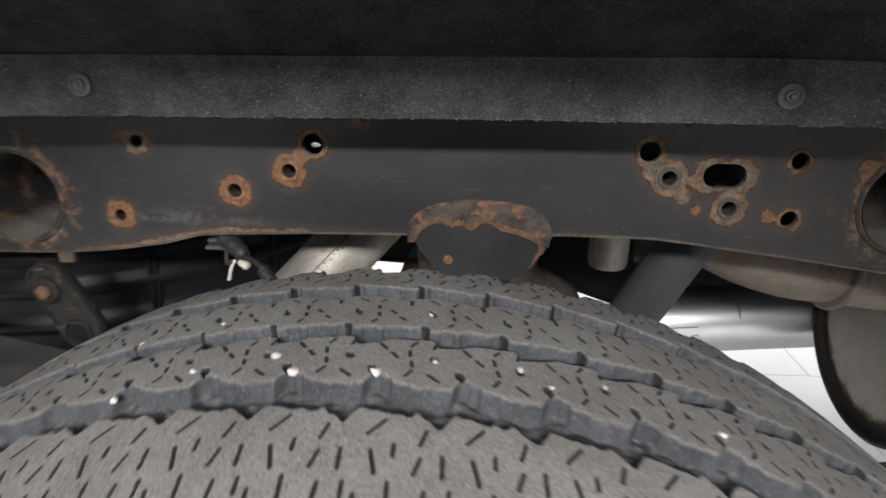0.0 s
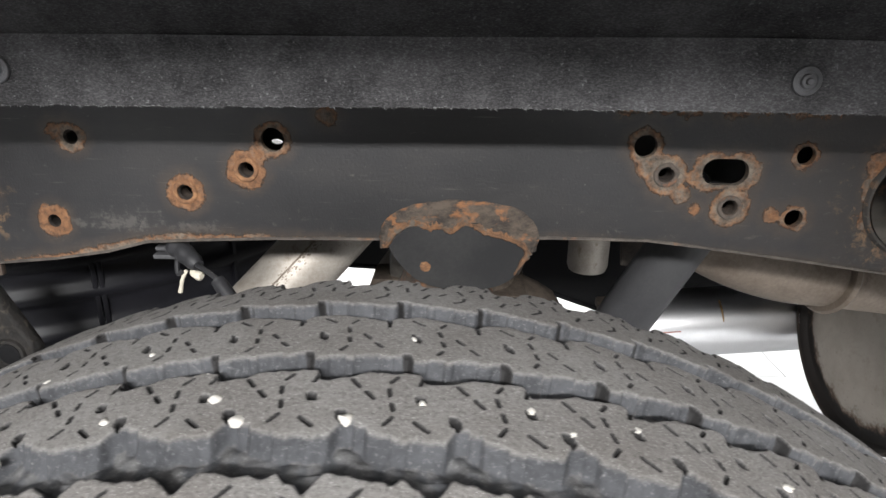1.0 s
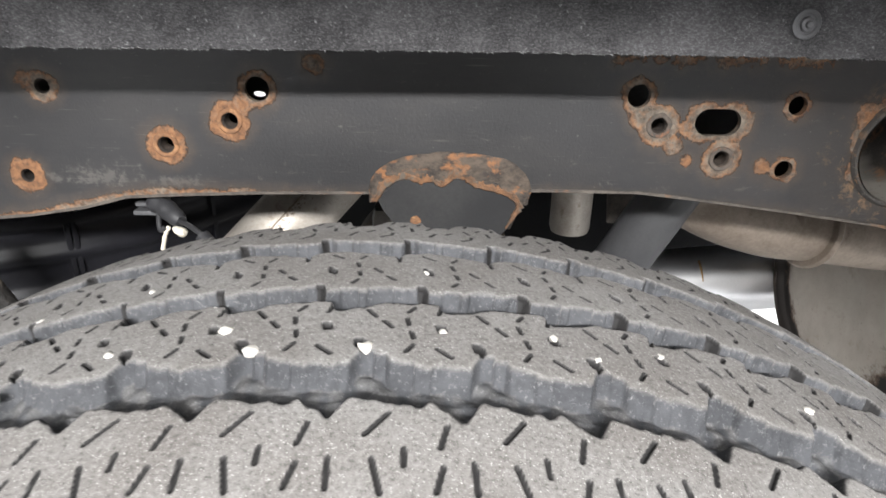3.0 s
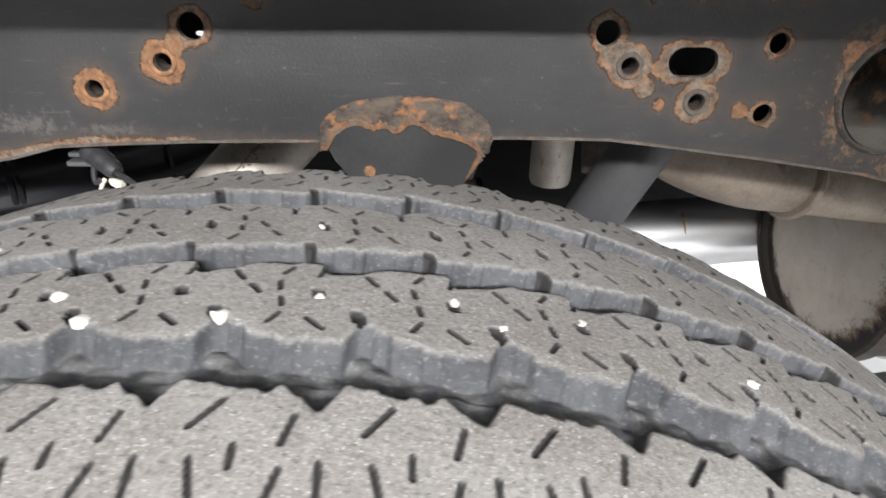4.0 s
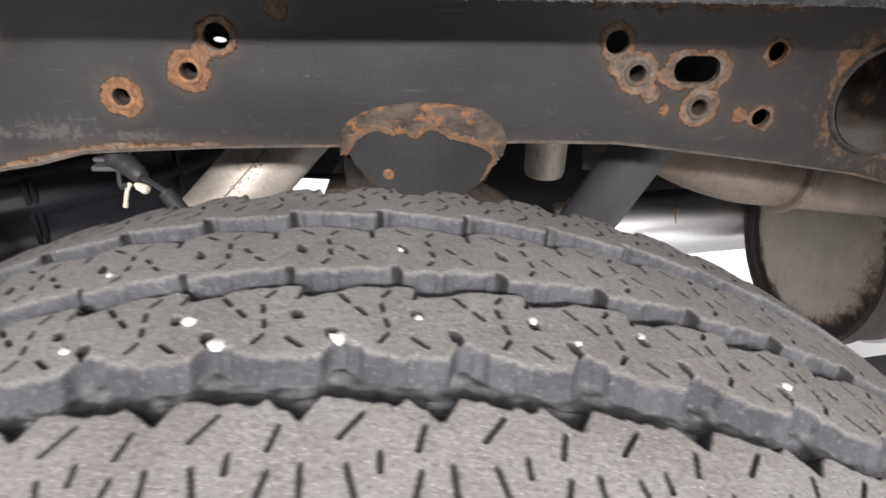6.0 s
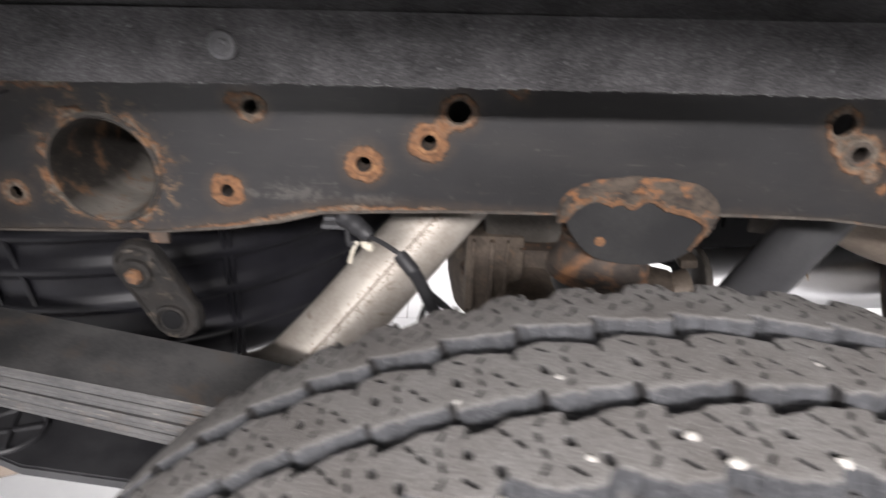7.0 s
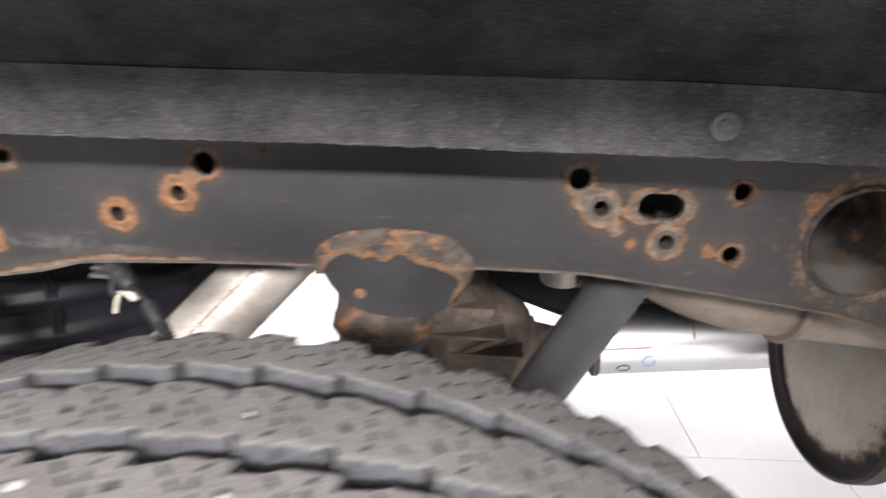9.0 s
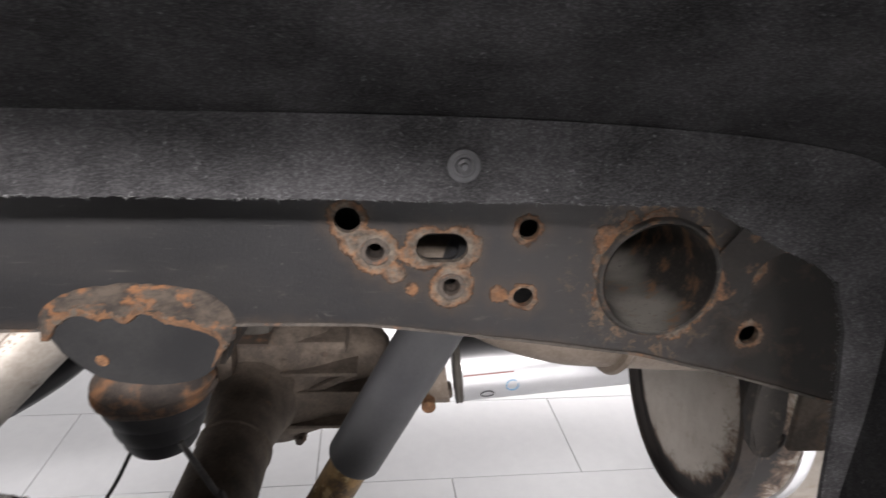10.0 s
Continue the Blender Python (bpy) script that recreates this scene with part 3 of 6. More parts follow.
# ---- workshop ----
def build_room():
    bm = box(bmesh.new(), (-7, -7.0, -0.12), (8, 6.2, -0.004))
    floor = tagged(part("floor", bm, GROUT, smooth=False), "white glazed tile floor with thin grey joints", "floor", kind="structure")
    # walls and ceiling are unseen; their grey is set to limit bounced light
    for name, lo, hi in (("wall_south", (-7.2, -7.2, -0.12), (8.2, -7.0, 3.6)), ("wall_north", (-7.2, 6.2, -0.12), (8.2, 6.4, 3.6)),
                         ("wall_west", (-7.2, -7.0, -0.12), (-7, 6.2, 3.6)), ("wall_east", (8, -7.0, -0.12), (8.2, 6.2, 3.6))):
        tagged(part(name, box(bmesh.new(), lo, hi), WALL, smooth=False), "plain grey painted workshop wall", "wall", kind="structure")
    tagged(part("ceiling", box(bmesh.new(), (-7.2, -7.2, 3.6), (8.2, 6.4, 3.75)), WALL, smooth=False), "plain grey workshop ceiling", "ceiling", kind="structure")
    return floor


FLOOR = build_room()


# ---- the truck's frame rail ----
def slot_loop(dx=0.0, dz=0.0):
    x, z, hx, r = SLOT
    x, z = x + dx, z + dz
    right = [(x + hx - r + r * math.cos(a), z + r * math.sin(a)) for a in np.linspace(-math.pi / 2, math.pi / 2, 12)]
    left = [(x - hx + r + r * math.cos(a), z + r * math.sin(a)) for a in np.linspace(math.pi / 2, 3 * math.pi / 2, 12)]
    return right + left


def build_rail():
    rail = thing("frame_rail", "dark grey painted steel frame rail with rusty holes", "frame rail")
    xs = np.arange(-1.3, 1.1001, 0.02)
    rnd = random.Random(4)
    low = [(x, along(RAIL_BOTTOM, x) + rnd.uniform(-0.0007, 0.0007)) for x in xs]
    bm = plate(bmesh.new(), low + [(x, along(RAIL_TOP, x) - 0.006) for x in xs[::-1]], [circle(x, z, r) for x, z, r in HOLES] + [slot_loop()] + [circle(x, z, r, 48) for x, z, r in SLEEVES],
               lambda x, z, d: (x, d, z), 0.006)
    part("outer_web", bm, RAIL_PAINT, rail, angle=20)
    bm = plate(bmesh.new(), low + [(x, along(RAIL_TOP, x) - 0.006) for x in xs[::-1]], [slot_loop(0.004, -0.030), circle(-0.1806, 0.8085, 0.0060, 24, 0.0026)] + [circle(x, z, r, 48) for x, z, r in SLEEVES],
               lambda x, z, d: (x, 0.084 + d, z), 0.005)
    part("inner_web", bm, FRAME_PAINT, rail, angle=20)
    for name, curve, lo, hi in (("bottom_flange", RAIL_BOTTOM, -0.0015, 0.0045), ("top_flange", RAIL_TOP, -0.006, 0.0)):
        bm = bmesh.new()
        loops = []
        for x in xs:
            z = along(curve, x) + rnd.uniform(-0.0006, 0.0006)
            loops.append([bm.verts.new((x, y, z + dz)) for y, dz in ((0.006, lo), (0.084, lo), (0.084, hi), (0.006, hi))])
        ring_faces(bm, loops)
        part(name, bm, FRAME_PAINT, rail)
    # thin rusty burr where the two halves meet along the bottom edge
    bm = bmesh.new()
    loops = []
    for x in np.arange(-1.3, 1.1, 0.004):
        z = along(RAIL_BOTTOM, x)
        w = 0.0022 + 0.0016 * noise.noise((x * 30, 0, 0)) + rnd.uniform(-0.0005, 0.0005)
        loops.append([bm.verts.new((x, -0.0012 + dy, z + dz)) for dy, dz in ((0, -0.0014), (0.006, -0.0018), (0.006, 0.0), (0, max(w * 0.45, 0.0004)))])
    ring_faces(bm, loops)
    part("edge_burr", bm, EDGE, rail, "rusty burred lower edge")
    for x, z, r in SLEEVES:
        bm = bmesh.new()
        n = 56
        prof = [(-0.0015, r), (-0.0032, r + 0.0012), (-0.0030, r + 0.0030), (-0.0008, r + 0.0052), (0.004, r + 0.004), (0.30, r + 0.002), (0.30, r * 0.5), (0.302, 0.001), (0.298, 0.001), (0.298, r * 0.5), (0.296, r - 0.0015), (0.01, r - 0.0015), (-0.0035, r)]
        loops = [[bm.verts.new((x + rr * math.cos(a), d, z + rr * math.sin(a))) for a in (2 * math.pi * k / n for k in range(n))] for d, rr in prof]
        ring_faces(bm, loops, True, False)
        bmesh.ops.remove_doubles(bm, verts=bm.verts, dist=1e-5)
        part("sleeve", bm, SLEEVE_PALE_BELOW, rail, "round welded crossmember sleeve, painted paler inside for dust and light")
        bm = bmesh.new()
        loops = []
        for k in range(72):
            a = 2 * math.pi * k / 72
            fat = 1 + 0.45 * noise.noise((math.cos(a) * 4, math.sin(a) * 4, x * 9))
            loops.append([bm.verts.new((x + rr * math.cos(a), d, z + rr * math.sin(a))) for d, rr in ((-0.0010 * fat, r + 0.0006), (-0.0028 * fat, r + 0.0016), (-0.0024 * fat, r + 0.0032 * fat), (0.0010, r + 0.0056 * fat), (0.002, r + 0.001))])
        ring_faces(bm, loops + loops[:1], True, False)
        part("weld_bead", bm, BEAD, rail, "rusty weld bead round the sleeve")
    # gusset over the front end of the rail
    hollow = [(0.472 + 0.030 * math.cos(a), 0.783 + 0.025 * math.sin(a)) for a in np.linspace(1.75, 3.5, 10)]
    weld = [(0.371 + 0.0455 * math.cos(a), 0.786 + 0.0455 * math.sin(a)) for a in np.linspace(-0.30, 0.45, 10)]
    outline = weld + [(0.445, 0.850), (0.50, 0.850), (0.50, 0.816)] + hollow + [(0.436, 0.767), (0.425, 0.766)]
    bm = plate(bmesh.new(), outline, [], lambda x, z, d: (x, -0.0014 + d, z), 0.0013)
    bmesh.ops.bevel(bm, geom=[e for e in bm.edges if e.calc_face_angle(0) > 1.0], offset=0.0005, segments=2, affect="EDGES")
    part("gusset", bm, GUSSET, rail, "brown rusty gusset plate", angle=25)
    return rail


RAIL = build_rail()


def rust_patch(x, z, hole, wide, lift, seed, mat=RUST, parent=RAIL, tall=1.0, dy=0.0):
    """A thin uneven scale of rust round a hole."""
    bm = bmesh.new()
    n = 72
    loops = []
    for k, (f, h) in enumerate(((1.0, -0.0005), (0.97, lift), (0.6, lift * 1.3), (0.0, lift * 1.1))):
        loop = []
        for q in range(n):
            a = 2 * math.pi * q / n
            ragged = 1 + 0.20 * noise.noise((math.cos(a) * 1.6 + seed * 7, math.sin(a) * 1.6, 0)) + 0.10 * noise.noise((math.cos(a) * 5 + seed * 3, math.sin(a) * 5, 2))
            r = hole + 0.0004 + (wide * ragged - hole) * f
            loop.append(bm.verts.new((x + r * math.cos(a), dy - h, z + tall * r * math.sin(a))))
        loops.append(loop)
    inner = [bm.verts.new((v.co.x, dy + 0.004, v.co.z)) for v in loops[-1]]
    ring_faces(bm, loops + [inner], True, False)
    return part("rust_patch", bm, mat, parent)


def weld_nut(x, z, r, parent=RAIL, depth=0.016):
    """A nut welded behind a hole: a threaded bore narrower than the hole."""
    bm = bmesh.new()
    n = 28
    prof = [(0.0005, r * 1.02), (0.0014, r * 0.90), (0.0024, r * 0.82)] + [(0.003 + 0.0012 * k, r * (0.76 if k % 2 else 0.83)) for k in range(1, 9)] + [(depth, r * 0.76), (depth, r * 1.5), (0.0005, r * 1.3)]
    loops = [[bm.verts.new((x + rr * math.cos(a), d, z + rr * math.sin(a))) for a in (2 * math.pi * k / n for k in range(n))] for d, rr in prof]
    ring_faces(bm, loops, True, False)
    # burnt black colours the bore in place of its own shade
    return part("weld_nut", bm, BURNT, parent, "threaded weld nut with its bore coloured near black")


for x, z, r in ((-0.355, 0.7515, 0.0058), (-0.236, 0.780, 0.0068), (-0.182, 0.8005, 0.0068), (0.163, 0.804, 0.0066), (0.218, 0.778, 0.0066), (-0.327, 0.825, 0.0062)):
    weld_nut(x, z, r)


def nut_collar(x, z, r, seed, mat):
    """The worn round shoulder of a welded nut, standing a little proud of the web."""
    bm = bmesh.new()
    loops = []
    for k in range(48):
        a = 2 * math.pi * k / 48
        wob = 1 + 0.07 * noise.noise((math.cos(a) * 2 + seed, math.sin(a) * 2, 0)) + 0.03 * noise.noise((math.cos(a) * 7 + seed, math.sin(a) * 7, 0))
        tall = 0.0011 + 0.0005 * noise.noise((math.cos(a) * 2.5, math.sin(a) * 2.5, seed * 3.0))
        loops.append([bm.verts.new((x + q * wob * math.cos(a), -h, z + q * wob * math.sin(a))) for q, h in ((r, -0.001), (r * 1.02, tall * 0.8), (r * 1.12, tall), (r * 1.42, tall), (r * 1.54, tall * 0.35), (r * 1.58, -0.001))])
    ring_faces(bm, loops + loops[:1], True, False)
    return part("nut_collar", bm, mat, RAIL, "worn round shoulder of a weld nut")


for k, (x, z, r, mat) in enumerate(((-0.236, 0.780, 0.0068, RUST), (-0.182, 0.8005, 0.0068, RUST), (0.163, 0.804, 0.0066, GREY_RUST), (0.218, 0.778, 0.0066, GREY_RUST))):
    nut_collar(x, z, r, k + 2, mat)


# ---- jounce bracket and bump stop under the rail ----
def build_bump_stop():
    stop = thing("bump_stop", "black rubber bump stop in a rusty cup under a bracket", "bump stop")
    def settled(ob):
        """The bracket lies flat on the web and leans back under the rail."""
        for v in ob.data.vertices:
            v.co.y = 0.42 * v.co.y + 0.16 * max(0.0, 0.745 - v.co.z)
        return ob

    top = [(-0.064, 0.738), (-0.060, 0.746), (-0.050, 0.756), (-0.030, 0.760), (0.010, 0.762), (0.035, 0.755), (0.050, 0.748), (0.057, 0.738)]
    low = [(p.x, p.z) for p in smooth_path([(0.056, 0, 0.733), (0.0505, 0, 0.721), (0.043, 0, 0.7085), (0.028, 0, 0.6995), (0.004, 0, 0.6955), (-0.020, 0, 0.6975), (-0.038, 0, 0.7035), (-0.050, 0, 0.7150), (-0.060, 0, 0.7285)], 5)]
    bm = plate(bmesh.new(), top + low, [], lambda x, z, d: (x, -0.012 + d, z), 0.010)
    bmesh.ops.bevel(bm, geom=[e for e in bm.edges if e.calc_face_angle(0) > 1.0], offset=0.002, segments=2, affect="EDGES")
    settled(part("bracket_face", bm, FRAME_PAINT, stop, angle=25))
    # the welded crown that turns back on to the rail, scaly, with bright rust creeping from under it on to the face
    creep = smooth_path([(-0.066, 0, 0.737), (-0.0566, 0, 0.7508), (-0.0412, 0, 0.7582), (-0.0288, 0, 0.7546), (-0.0196, 0, 0.7566), (-0.0103, 0, 0.7521), (-0.001, 0, 0.7592), (0.0083, 0, 0.7582),
                         (0.0175, 0, 0.7524), (0.033, 0, 0.7488), (0.0453, 0, 0.7442), (0.0535, 0, 0.7365), (0.050, 0, 0.7255), (0.0445, 0, 0.7135)], 9)
    crown = smooth_path([(-0.0715, 0, 0.7345), (-0.071, 0, 0.751), (-0.0625, 0, 0.7640), (-0.044, 0, 0.7735), (-0.014, 0, 0.7785), (0.016, 0, 0.7780), (0.042, 0, 0.7735), (0.056, 0, 0.7650), (0.0635, 0, 0.752), (0.0625, 0, 0.7350)], 11)
    last = 9 * 11
    bm = bmesh.new()
    loops = []
    for k in range(100):
        o = crown[min(len(crown) - 1, k)]
        i = creep[min(len(creep) - 1, round(k * last / 99))]
        rough = [noise.noise((o.x * 160, o.z * 160, q * 3.0)) for q in range(5)]
        o = o + (o - i).normalized() * 0.0012 * rough[0]
        rows = [(o, 0.004), (o, -0.0018)]
        for f, y in ((0.07, -0.0042), (0.14, -0.0078), (0.24, -0.0112), (0.34, -0.0128), (0.46, -0.0136), (0.58, -0.0136), (0.70, -0.0142), (0.82, -0.0154), (0.92, -0.0156), (0.99, -0.0140)):
            rows.append((o.lerp(i, f), y + 0.0030 * noise.noise((o.x * 95, f * 4, o.z * 95)) + 0.0022 * noise.noise((o.x * 330, f * 13, o.z * 330))))
        rows.append((i, -0.0105))
        loops.append([bm.verts.new(p + Vector((0, y, 0))) for p, y in rows])
    ring_faces(bm, loops)
    settled(part("bracket_crown", bm, CROWN, stop, "scaly rusty welded crown", angle=60))
    bm = bmesh.new()
    loops = []
    for k, p in enumerate(creep):
        a = creep[min(k + 1, len(creep) - 1)] - creep[max(k - 1, 0)]
        out = Vector((-a.z, 0, a.x)).normalized()
        taper = min(1.0, (len(creep) - 1 - k) / 25 + 0.25)
        up = (0.0044 + 0.0034 * noise.noise((k * 0.17, 1, 7)) + 0.0026 * noise.noise((k * 0.7, 1, 7))) * taper
        dn = (0.0020 + 0.0020 * noise.noise((k * 0.45, 4, 2))) * taper
        lift = 0.0016 * noise.noise((k * 0.33, 9, 5))
        loops.append([bm.verts.new(p + out * o + Vector((0, y, 0))) for o, y in ((up, -0.0140), (up * 0.6, -0.0180 + lift), (-dn * 0.5, -0.0162 + lift * 0.5), (-dn, -0.0118), (0, -0.0112))])
    ring_faces(bm, loops)
    settled(part("rust_creep", bm, CREEP, stop, "bright orange rust along the crown"))
    for x0, x1, nm in ((-0.062, -0.046, "bracket_side"), (0.062, 0.050, "bracket_side")):
        bm = bmesh.new()
        quad = [Vector((x0, 0.004, 0.743)), Vector((x1, 0.012, 0.708)), Vector((x1, 0.092, 0.700)), Vector((x0, 0.092, 0.743))]
        off = Vector((0.004 if x0 < 0 else -0.004, 0, 0))
        ring_faces(bm, [[bm.verts.new(q) for q in quad], [bm.verts.new(q + off) for q in quad]])
        # near-black gusset colour stands in for the shadow beside the bracket face
        part(nm, bm, GUSSET, stop)
    c = (-0.019, 0.052, 0.0)
    part("seat_plate", lathe(bmesh.new(), (c[0], c[1], 0.7075), (0, 0, -1), [(0, 0.032), (0.001, 0.0385), (0.005, 0.0385), (0.006, 0.032)], 40), DARK_RUST, stop)
    bm = lathe(bmesh.new(), (c[0], c[1], 0.702), (0, 0, -1), [(0, 0.032), (0.002, 0.0350), (0.010, 0.0385), (0.020, 0.0435), (0.028, 0.0486), (0.0315, 0.0476), (0.0330, 0.0474), (0.0345, 0.0492), (0.0368, 0.0494), (0.0390, 0.0476), (0.037, 0.0440), (0.034, 0.0420)], 72)
    for v in bm.verts:
        v.co += (0.0012 * noise.noise(v.co * 60) + 0.0006 * noise.noise(v.co * 190)) * Vector((1, 1, 0.6))
    part("cup", bm, CUP, stop, "rusty pressed steel cup with a rolled lip")
    bm = lathe(bmesh.new(), (c[0], c[1], 0.668), (0, 0, -1), [(0, 0.038), (0.006, 0.0420), (0.017, 0.0426), (0.0225, 0.0405), (0.0245, 0.0370), (0.0265, 0.0372), (0.035, 0.0368), (0.0405, 0.0345), (0.0425, 0.0310), (0.0445, 0.0312), (0.051, 0.0304), (0.0575, 0.0265), (0.0615, 0.011)], 48)
    part("rubber", bm, BLACK, stop, "black ribbed rubber bumper")
    settled(rust_patch(-0.0325, 0.7185, 0.0, 0.0040, 0.0005, 31, RUST, stop, 1.15, -0.0122))
    return stop


build_bump_stop()


# ---- felt wheel-arch liner ----
ARCH = smooth_path([(-0.84, 0, 0.50), (-0.815, 0, 0.70), (-0.75, 0, 0.83), (-0.64, 0, 0.888), (-0.50, 0, 0.904), (-0.30, 0, 0.908), (0.0, 0, 0.910), (0.20, 0, 0.912), (0.33, 0, 0.908),
                    (0.42, 0, 0.899), (0.455, 0, 0.884), (0.470, 0, 0.85), (0.476, 0, 0.78), (0.480, 0, 0.64), (0.482, 0, 0.50)], 10)
LOWER = [(-0.72, 0.68), (-0.601, 0.784), (-0.559, 0.806), (-0.521, 0.829), (-0.490, 0.842), (-0.4775, 0.8455), (-0.4755, 0.8515), (-0.471, 0.857), (-0.462, 0.859), (-0.30, 0.8625), (-0.1, 0.865), (0.0, 0.866), (0.20, 0.867), (0.352, 0.866), (0.362, 0.860),
         (0.394, 0.844), (0.420, 0.833), (0.436, 0.822), (0.448, 0.79), (0.456, 0.743), (0.470, 0.64), (0.472, 0.50)]


def build_liner():
    liner = thing("wheel_arch_liner", "black felt wheel arch liner with grey push pins", "wheel arch liner")
    rnd = random.Random(9)
    edge = []
    for a, b in zip(LOWER, LOWER[1:]):
        steps = max(1, int(math.hypot(b[0] - a[0], b[1] - a[1]) / 0.002))
        for k in range(steps):
            f = k / steps
            edge.append((a[0] + (b[0] - a[0]) * f, a[1] + (b[1] - a[1]) * f + rnd.uniform(-0.0007, 0.0007)))
    edge.append(LOWER[-1])
    upper = [(p.x, p.z) for p in ARCH if p.z > 0.5 and p.x < 0.482 and p.x > -0.83]
    bm = plate(bmesh.new(), edge + upper[::-1], [], lambda x, z, d: (x, -0.092 + d + 0.004 * noise.noise((x * 6, z * 6, 0)), z), 0.004)
    part("inner_strip", bm, FELT, liner, smooth=False)
    # frayed pale fibres along the cut lower edge
    bm = bmesh.new()
    for (x, z), (x2, z2) in zip(edge, edge[1:]):
        for _ in range(3):
            f = rnd.random()
            p = Vector((x + (x2 - x) * f, rnd.uniform(-0.093, -0.087), z + (z2 - z) * f + 0.0004))
            q = p + Vector((rnd.gauss(0, 0.0013), rnd.gauss(-0.0004, 0.0006), -abs(rnd.gauss(0, 0.0010))))
            w = Vector((0.00016, 0.00010, 0.00012))
            a = [bm.verts.new(v) for v in (p - w, p + w, q)]
            bm.faces.new(a)
    part("frayed_edge", bm, FRAY, liner, "pale frayed felt fibres", smooth=False)
    bm = bmesh.new()
    flap = smooth_path([(-0.474, -0.088, 0.8470), (-0.483, -0.086, 0.8430), (-0.493, -0.080, 0.8412), (-0.506, -0.074, 0.8395)], 5)
    ring_faces(bm, [[bm.verts.new(p + Vector((0, dy, dz))) for dy, dz in ((0, 0.0014), (0.020, 0.0010), (0.020, -0.0012), (0, -0.0012))] for p in flap])
    part("curled_flap", bm, FELT, liner, "curled felt flap", smooth=False)
    bm = bmesh.new()
    centre = Vector((-0.03, 0, 0.45))
    loops = []
    outward = [(0.0, -0.001), (0.004, 0.001), (0.012, 0.006), (0.04, 0.028), (0.065, 0.047), (0.09, 0.066), (0.12, 0.087), (0.15, 0.106), (0.19, 0.128), (0.23, 0.146), (0.27, 0.160), (0.31, 0.172), (0.35, 0.182), (0.40, 0.194)]
    for d, rise in outward:
        row = []
        for p in ARCH:
            grow = 1 + rise / 0.46
            wave = 0.004 * noise.noise((p.x * 5, d * 9, p.z * 5)) * min(1, d * 30)
            q = centre + (p - centre) * grow
            row.append(bm.verts.new((p.x, -0.0875 - d, q.z + wave)))
        loops.append(row)
    ring_faces(bm, loops, False, False)
    bmesh.ops.solidify(bm, geom=bm.faces[:], thickness=-0.004)
    part("arch_panel", bm, FELT, liner, angle=60)
    return liner


build_liner()


def push_pin(x, y, z):
    pin = thing("push_pin", "grey plastic push pin with a round flat head", "push pin", "push pins in the liner", at=(x, y, z))
    bm = lathe(bmesh.new(), (0, 0.002, 0), (0, -1, 0), [(0, 0.0120), (0.0020, 0.0125), (0.0030, 0.0118), (0.0034, 0.0085), (0.0026, 0.0078), (0.0026, 0.0062), (0.0050, 0.0056), (0.0056, 0.0046)], 32)
    part("head", bm, PLASTIC, pin)
    bm = lathe(bmesh.new(), (0, -0.0035, 0), (0, -1, 0), [(0, 0.0030), (0.0026, 0.0029), (0.0032, 0.0022)], 20)
    part("centre_post", bm, PLASTIC, pin)
    return pin


for x, z in ((0.212, 0.887), (-0.308, 0.886)):
    push_pin(x, -0.0935, z).scale = (0.74, 0.80, 0.74)


# ---- unseen truck bed and bedside, added to shade the wheel well ----
def build_bed():
    bed = thing("bed_light_block", "unseen dark bed floor and bedside added to block light above the wheel", "truck bed")
    part("bed_floor", box(bmesh.new(), (-1.3, -0.05, 1.02), (1.2, 1.75, 1.06), 0.004), BODY, bed)
    # opening is shaped by the light it should let on to the rail
    opening = smooth_path([(-0.66, 0, 0.42), (-0.635, 0, 0.62), (-0.58, 0, 0.82), (-0.485, 0, 0.98), (-0.375, 0, 1.085), (-0.25, 0, 1.115), (0.14, 0, 1.115), (0.27, 0, 1.075), (0.35, 0, 0.96), (0.42, 0, 0.80), (0.47, 0, 0.62), (0.49, 0, 0.42)], 5)
    outline = [(-1.3, 0.42)] + [(p.x, p.z) for p in opening] + [(1.2, 0.42), (1.2, 1.55), (-1.3, 1.55)]
    part("bedside", plate(bmesh.new(), outline, [], lambda x, z, d: (x, -0.60 + d, z), 0.03), BODY, bed, angle=25)
    part("wheel_house", box(bmesh.new(), (-1.3, -0.57, 1.15), (1.2, 0.0, 1.18), 0.004), BODY, bed)
    return bed


build_bed()


# ---- wheel with its worn all-terrain tyre ----
WHEEL = (-0.034, -0.318, 0.405)
TYRE_R, PITCHES = 0.405, 74
PITCH = 2 * math.pi * TYRE_R / PITCHES


def saw(a, start, knots):
    """A rib edge in millimetres that repeats every pitch: knots of (distance along the tread, y)."""
    us, vs = zip(*knots)
    worn_round = [np.interp((a - start + d) % (PITCH * 1000), us, vs) for d in (-0.8, -0.4, 0.0, 0.4, 0.8)]
    return sum(worn_round) / 5000


